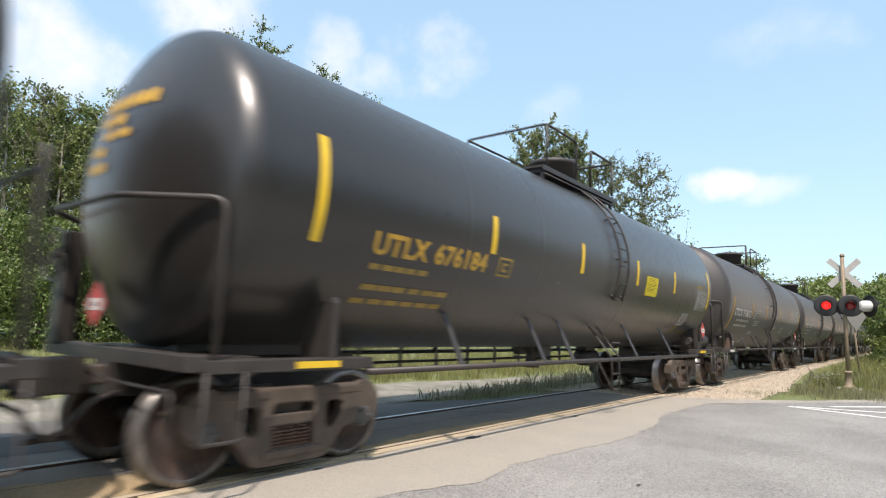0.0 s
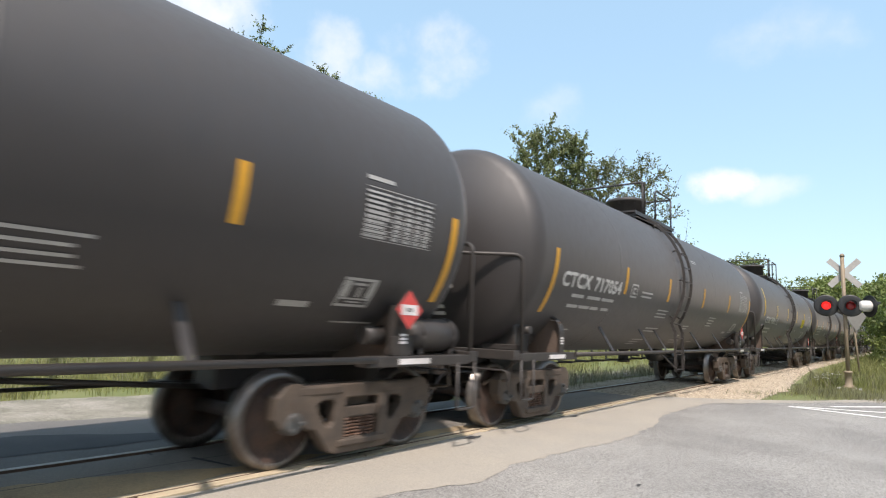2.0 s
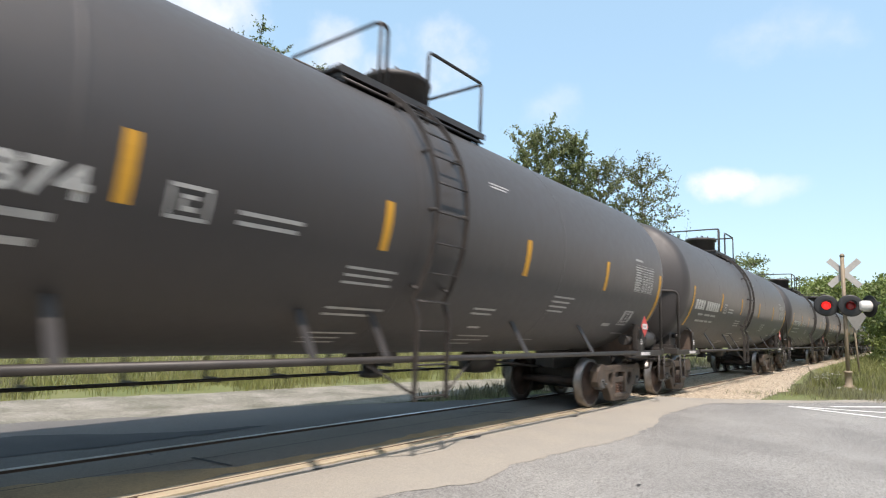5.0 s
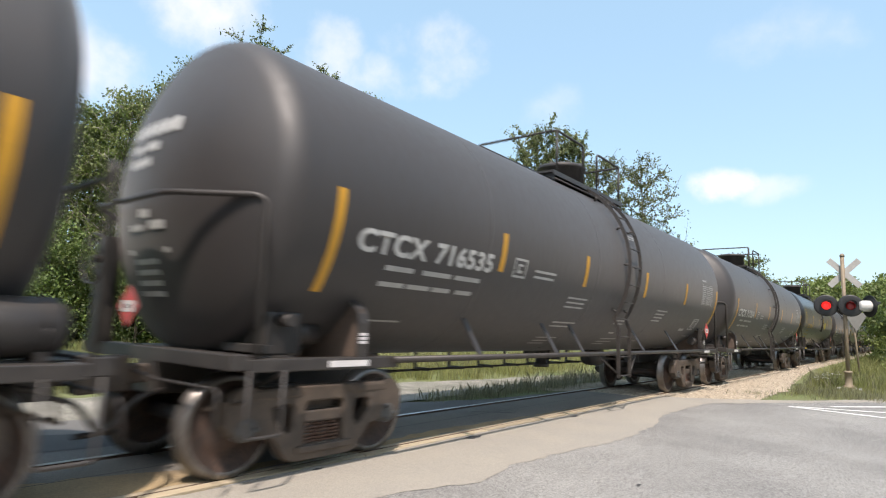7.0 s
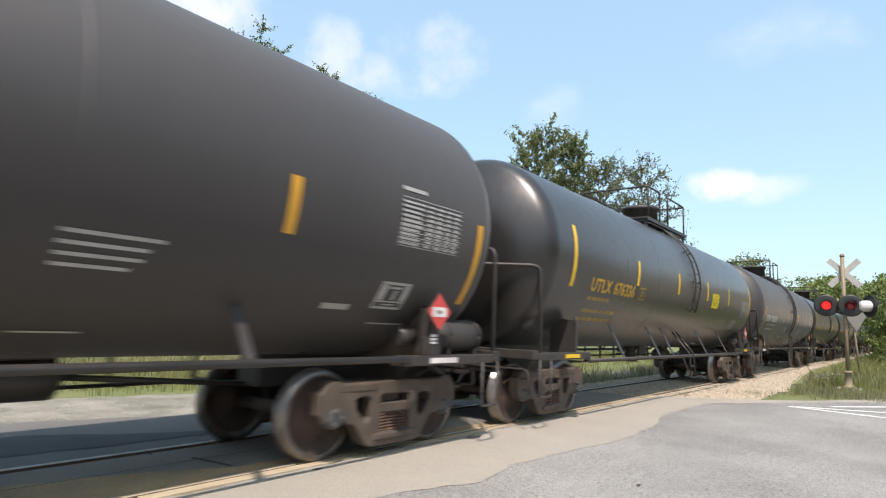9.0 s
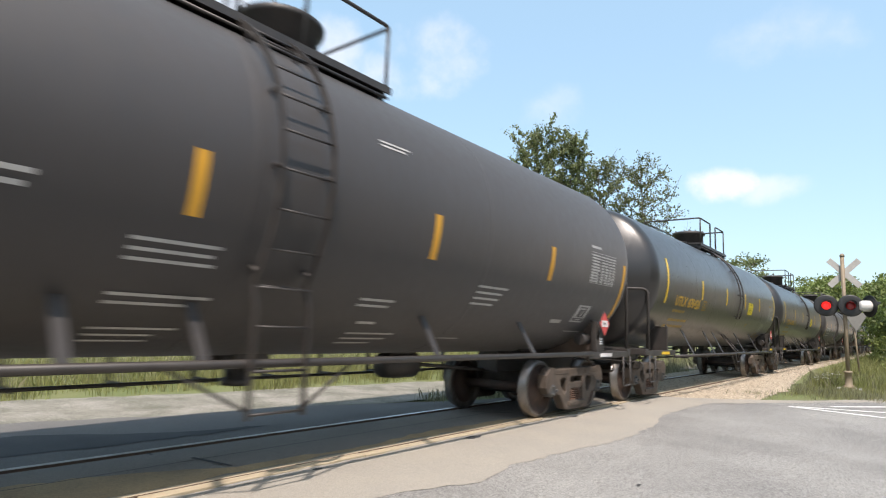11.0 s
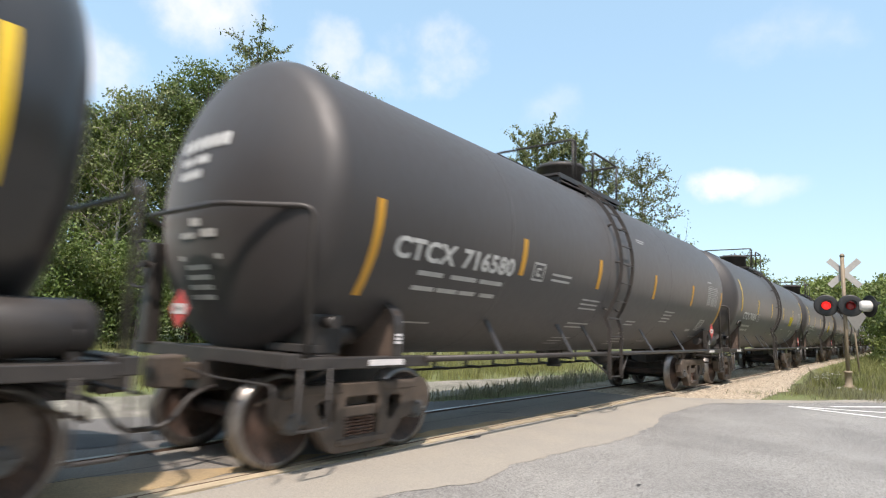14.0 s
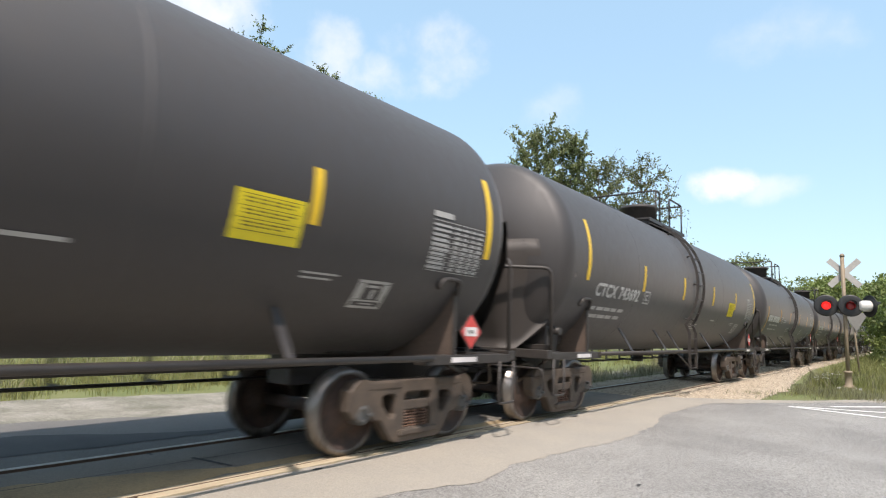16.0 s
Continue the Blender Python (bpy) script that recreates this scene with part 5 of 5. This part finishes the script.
def blades(name, label, boxes, materials, seed):
    """Standing grass: thin bent blades, ONE object. boxes: x0, x1, y0, y1, count, height, slant of the near edge."""
    rng = np.random.default_rng(seed)
    V, F, M, n0 = [], [], [], 0
    for x0, x1, y0, y1, count, h, which in boxes:
        clump = rng.uniform((x0, y0), (x1, y1), (max(count // 14, 1), 2))
        p = clump[rng.integers(0, len(clump), count)] + rng.normal(size=(count, 2)) * 0.12
        a = rng.uniform(0, 2 * math.pi, count)
        hh = h * rng.uniform(0.45, 1.25, count)
        w = 0.003 + 0.0055 * hh
        lean = rng.normal(size=(count, 2)) * 0.28 * hh[:, None]
        s = np.stack([np.cos(a), np.sin(a)], 1) * w[:, None]
        base = np.full(count, -0.06)
        q = np.stack([np.column_stack([p - s, base]), np.column_stack([p + s, base]),
                      np.column_stack([p + s * 0.8 + lean * 0.35, base + hh * 0.6]), np.column_stack([p + lean, base + hh]), np.column_stack([p - s * 0.8 + lean * 0.35, base + hh * 0.6])], 1)
        V.append(q.reshape(-1, 3))
        F.append(np.arange(5 * count).reshape(-1, 5) + n0)
        M.append(np.full(count, which))
        n0 += 5 * count
    me = mesh_of(name, np.concatenate(V), np.concatenate(F), materials, np.concatenate(M).astype(np.int32))
    return tagged(new(name, me), label, "grass", kind="stuff")


def verges():
    mats = (BLADES, DRY_BLADES)
    # beside the signal
    blades("verge_grass", "wild green and straw-coloured grass beside the signal",
           [(-2.6, -0.4, 18.2, 21.0, 1500, 0.22, 1), (-2.7, 0.0, 20.2, 21.6, 1800, 0.17, 0), (-2.4, 0.0, 22.1, 24.5, 3600, 0.38, 0), (-0.6, 1.5, 21.8, 26, 3400, 0.42, 0), (-2.7, 3.0, 19.4, 21.6, 1300, 0.17, 1), (-2.7, 3.0, 22, 27, 3400, 0.42, 1), (-2.6, 0.3, 18.2, 20.6, 900, 0.12, 0), (0.5, 4.5, 23.0, 30, 3600, 0.5, 0), (-2.7, 3.5, 25, 40, 8000, 0.55, 0), (-3.2, 6, 40, 60, 5000, 0.65, 0), (-3.6, -2.4, 15.6, 18.5, 160, 0.14, 1), (-2.4, 0.2, 17.4, 19.6, 500, 0.15, 1)], mats, 3)
    # weeds between the crossing and the gravel, field beyond
    blades("weeds", "ragged dry weeds at the edge of the asphalt",
           [(-7.7, -7.1, 8.8, 11, 500, 0.22, 1), (-7.8, -6.95, 10.5, 15, 1300, 0.27, 1), (-8.4, -7.2, 14, 26, 2600, 0.34, 1), (-9.0, -7.4, 26, 60, 4000, 0.6, 1)], mats, 4)
    blades("field_grass", "tall sunlit green field grass beyond the gravel",
           [(-13.6, -11.3, -2, 8, 4200, 0.30, 0), (-13.5, -10.6, 7, 13, 4200, 0.34, 0), (-13.5, -9.8, 12, 22, 5000, 0.4, 0), (-20, -12.5, -4, 16, 15000, 0.36, 0), (-22, -9.5, 16, 40, 11000, 0.45, 0), (-34, -20, -4, 30, 9000, 0.45, 0), (-18, -12.0, -4, 20, 5000, 0.42, 1)], mats, 5)
    rng = np.random.default_rng(8)
    c = np.concatenate([np.column_stack([rng.uniform(-2.35, -1.7, 26), rng.uniform(21.3, 24.0, 26), rng.uniform(0.25, 0.5, 26)]), np.column_stack([rng.uniform(-0.6, 1.2, 22), rng.uniform(22.5, 25, 22), rng.uniform(0.2, 0.5, 22)])])
    p = np.repeat(c, 7, 0) + rng.normal(size=(len(c) * 7, 3)) * np.array([0.03, 0.03, 0.01])
    v, f = leaf_quads(rng, p, 0.025)
    tagged(new("flower_heads", mesh_of("flower_heads", v, f, PETAL)), "small white wildflower heads in the grass", "flowers", kind="stuff")
    stalks = bmesh.new()
    for x, y, z in c:
        tube(stalks, [(x + 0.03, y, -0.06), (x, y, z)], 0.005, 4)
    solid("flower_stalks", stalks, BLADES, "thin green wildflower stalks", "flowers", kind="stuff")


# ---- crossing signal ----
LENSES = []


def crossing_signal():
    sig = thing("crossing_signal", "railroad crossing signal with red flashing lamps and white crossbuck", "crossing signal", at=pose(-1.45, 21.85, -0.06))
    bm = bmesh.new()
    tube(bm, [(0, 0, 0.0), (0.0, 0, 4.14)], 0.055, 14)
    part("mast", bm, POLE, sig)
    bm = bmesh.new()
    lathe(bm, [(0.068, 4.14), (0.072, 4.17), (0.04, 4.23), (0.01, 4.24)], 14, "z")
    part("cap", bm, POLE, sig)
    bm = bmesh.new()
    box(bm, -0.32, 0.32, -0.28, 0.28, 0.0, 0.10, 0.02)
    part("foundation", bm, CONCRETE, sig)
    bm = bmesh.new()
    lathe(bm, [(0.18, 0.10), (0.17, 0.14), (0.10, 0.20), (0.095, 0.55), (0.12, 0.56), (0.12, 0.60), (0.07, 0.62)], 14, "z")
    for a in range(4):
        c, s = 0.14 * math.cos(a * math.pi / 2 + 0.8), 0.14 * math.sin(a * math.pi / 2 + 0.8)
        tube(bm, [(c, s, 0.1), (c, s, 0.2)], 0.018, 6)
    part("base_casting", bm, POLE, sig)
    # the crossed blades, seen from behind
    for turn, yy in ((45, 0.09), (-45, 0.12)):
        bm = bmesh.new()
        box(bm, -0.58, 0.58, -0.006, 0.006, -0.09, 0.09, 0.003)
        blade = part("crossbuck_blade", bm, SIGN_WHITE, sig, "white reflective crossbuck blade")
        blade.matrix_basis = pose(0.03, yy, 3.63, 0, 0, 18) @ pose(0, 0, 0, 0, turn, 0)
    bm = bmesh.new()
    tube(bm, [(-0.5, 0, 2.60), (0.62, 0, 2.60)], 0.035, 10)
    box(bm, -0.10, 0.10, -0.09, 0.09, 2.48, 2.72, 0.015)
    part("cross_arm", bm, SIGNAL_BLACK, sig)
    # lamps: two towards the road, one turned away
    for x, way, lit in ((-0.47, 12, True), (0.16, 12, True), (0.60, 127, False)):
        bm = bmesh.new()
        lathe(bm, [(0.135, -0.03), (0.30, -0.05), (0.335, -0.035), (0.335, -0.02), (0.30, -0.03), (0.16, -0.02), (0.14, 0.0)], 36, "y")
        bmesh.ops.delete(bm, geom=[f for f in bm.faces if len(f.verts) > 4], context="FACES")
        lampu = part("signal_lamp", bm, SIGNAL_BLACK, sig, "black round signal lamp with hood")
        lampu.matrix_basis = pose(x, -0.14 if lit else 0.1, 2.60, 0, 0, way)
        # turning lens insert: one face glows, the other is dull
        bm = bmesh.new()
        lathe(bm, [(0.005, -0.03), (0.05, -0.028), (0.10, -0.018), (0.128, 0.0), (0.10, 0.018), (0.05, 0.028), (0.005, 0.03)], 24, "y")
        for f in bm.faces:
            f.material_index = 0 if f.calc_center_median().y < 0 else 1
        lens = part("lens", bm, (RED_LENS, DULL_LENS), lampu, "round red signal lens")
        lens.location = (0, -0.035, 0)
        if lit:
            LENSES.append(lens)
        bm = bmesh.new()
        n = 18
        arc = [(math.pi * (-0.12) + math.pi * 1.24 * k / n) for k in range(n + 1)]
        vs = []
        for a in arc:
            vs.append([bm.verts.new((0.15 * math.cos(a), yy, 0.15 * math.sin(a))) for yy in (-0.05, -0.05 - 0.30 * (0.35 + 0.65 * max(math.sin(a), 0)))])
        for p, q in zip(vs, vs[1:]):
            bm.faces.new((p[0], q[0], q[1], p[1]))
        bmesh.ops.solidify(bm, geom=list(bm.faces), thickness=0.008)
        part("hood", bm, SIGNAL_BLACK, lampu)
        bm = bmesh.new()
        lathe(bm, [(0.01, 0.32), (0.13, 0.32), (0.165, 0.28), (0.17, 0.02), (0.17, -0.02), (0.15, -0.022), (0.15, 0.16), (0.02, 0.17)], 24, "y")
        part("housing", bm, LAMP_WHITE if not lit else SIGNAL_BLACK, lampu)
    post = thing("sign_post", "thin steel post with a bare metal sign back", "road sign", at=pose(-1.53, 28.4, -0.06))
    bm = bmesh.new()
    tube(bm, [(0.03, 0, 0), (-0.10, 0, 2.6)], 0.035, 8)
    part("post", bm, POLE, post)
    bm = bmesh.new()
    prism(bm, [(-0.42, 2.66), (0.0, 1.92), (0.42, 2.66)], -0.006, 0.006, 0.003)
    plate = part("sign_plate", bm, SIGN_BACK, post)
    plate.matrix_basis = pose(0.0, -0.06, 0, 0, 0, 100)


plants()
tree_belt()
verges()
crossing_signal()


# ---- track pieces: timber edge, sleepers, ballast ----
def track_pieces():
    bed = bpy.data.objects["ballast_bed"]
    bm = bmesh.new()
    box(bm, -0.062, 0.062, 0.0, 2.38, -0.12, -0.004, 0.006)
    me = finish("plank", bm, TIMBER)
    rnd = random.Random(4)
    road = bpy.data.objects["road"]
    for k in range(10):
        p = new("plank", me)
        p.parent, p.matrix_basis = road, pose(-4.782 + rnd.uniform(-0.008, 0.008), -9.7 + 2.4 * k, rnd.uniform(-0.006, 0.0), 0, 0, rnd.uniform(-0.25, 0.25))
    bm = bmesh.new()
    box(bm, -1.3, 1.3, -0.11, 0.11, -0.28, -0.10, 0.01)
    me = finish("sleeper", bm, TIE)
    for k in range(110):
        t = new("sleeper", me)
        t.parent, t.matrix_basis = bed, pose(TX + rnd.uniform(-0.03, 0.03), 14.6 + 0.53 * k, 0.06, 0, 0, rnd.uniform(-1, 1))
    # loose crushed stone
    rng = np.random.default_rng(6)
    n = 9000
    y = 14.1 + rng.uniform(0, 1, n) ** 1.7 * 40
    lo, hi = -4.85, np.where(y < 16, -3.6 + (y - 14) * 0.35, np.where(y < 20, -2.85, np.maximum(-2.85 - (y - 20) * 0.07, -3.9)))
    x = lo + (hi - lo) * rng.uniform(0, 1, n) ** 1.2
    inside = rng.uniform(0, 1, n) < 0.25
    x = np.where(inside, rng.uniform(-7.2, -4.95, n), x)
    r = rng.uniform(0.012, 0.034, n) * np.where(y > 30, 1.5, 1.0)
    tops = np.array([(1, 0, 0), (0.3, 0.95, 0), (-0.8, 0.6, 0), (-0.8, -0.6, 0), (0.3, -0.95, 0), (0.1, 0.1, 0.9)])
    a = rng.uniform(0, 2 * math.pi, n)
    c, s = np.cos(a), np.sin(a)
    sh = tops[None] * rng.uniform(0.7, 1.3, (n, 6, 3)) * r[:, None, None]
    vx = sh[..., 0] * c[:, None] - sh[..., 1] * s[:, None] + x[:, None]
    vy = sh[..., 0] * s[:, None] + sh[..., 1] * c[:, None] + y[:, None]
    vz = sh[..., 2] - 0.042
    V = np.stack([vx, vy, vz], -1).reshape(-1, 3)
    tri = np.array([(0, 1, 5), (1, 2, 5), (2, 3, 5), (3, 4, 5), (4, 0, 5)])
    F = (tri[None] + 6 * np.arange(n)[:, None, None]).reshape(-1, 3)
    tagged(new("ballast_stones", mesh_of("ballast_stones", V, F, STONE)), "loose pale crushed stones along the rail", "gravel", kind="stuff")


track_pieces()


# ---- what moves ----
def motions():
    # the two lamps flash by turns
    beat, first = 0.983, 0.43
    for n, lens in enumerate(LENSES):
        at, turn = lens.location.copy(), 180.0 * n
        rows = [(0.0, pose(*at, 0, 0, turn))]
        for k in range(33):
            t = first + k * beat / 2
            if t < 15.9:
                rows += [(t - 0.05 + 0.05 * j, pose(*at, 0, 0, turn + 60.0 * j)) for j in range(4)]
                turn += 180.0
        walk(lens, rows + [(16.0, pose(*at, 0, 0, turn))])
    spin = math.degrees(SPEED / WHEEL)
    for k, car in enumerate(CARS):
        y = stand(k)
        walk(car, [(t, pose(TX, y - SPEED * t, 0)) for t in (0.0, 8.0, 16.0)])
        for ws in [o for o in car.children_recursive if o.name.startswith("wheelset")]:
            at = ws.location.copy()
            walk(ws, [(i / FPS, pose(*at, spin * i / FPS, 0, 0)) for i in range(0, 16 * FPS + 1)])


motions()
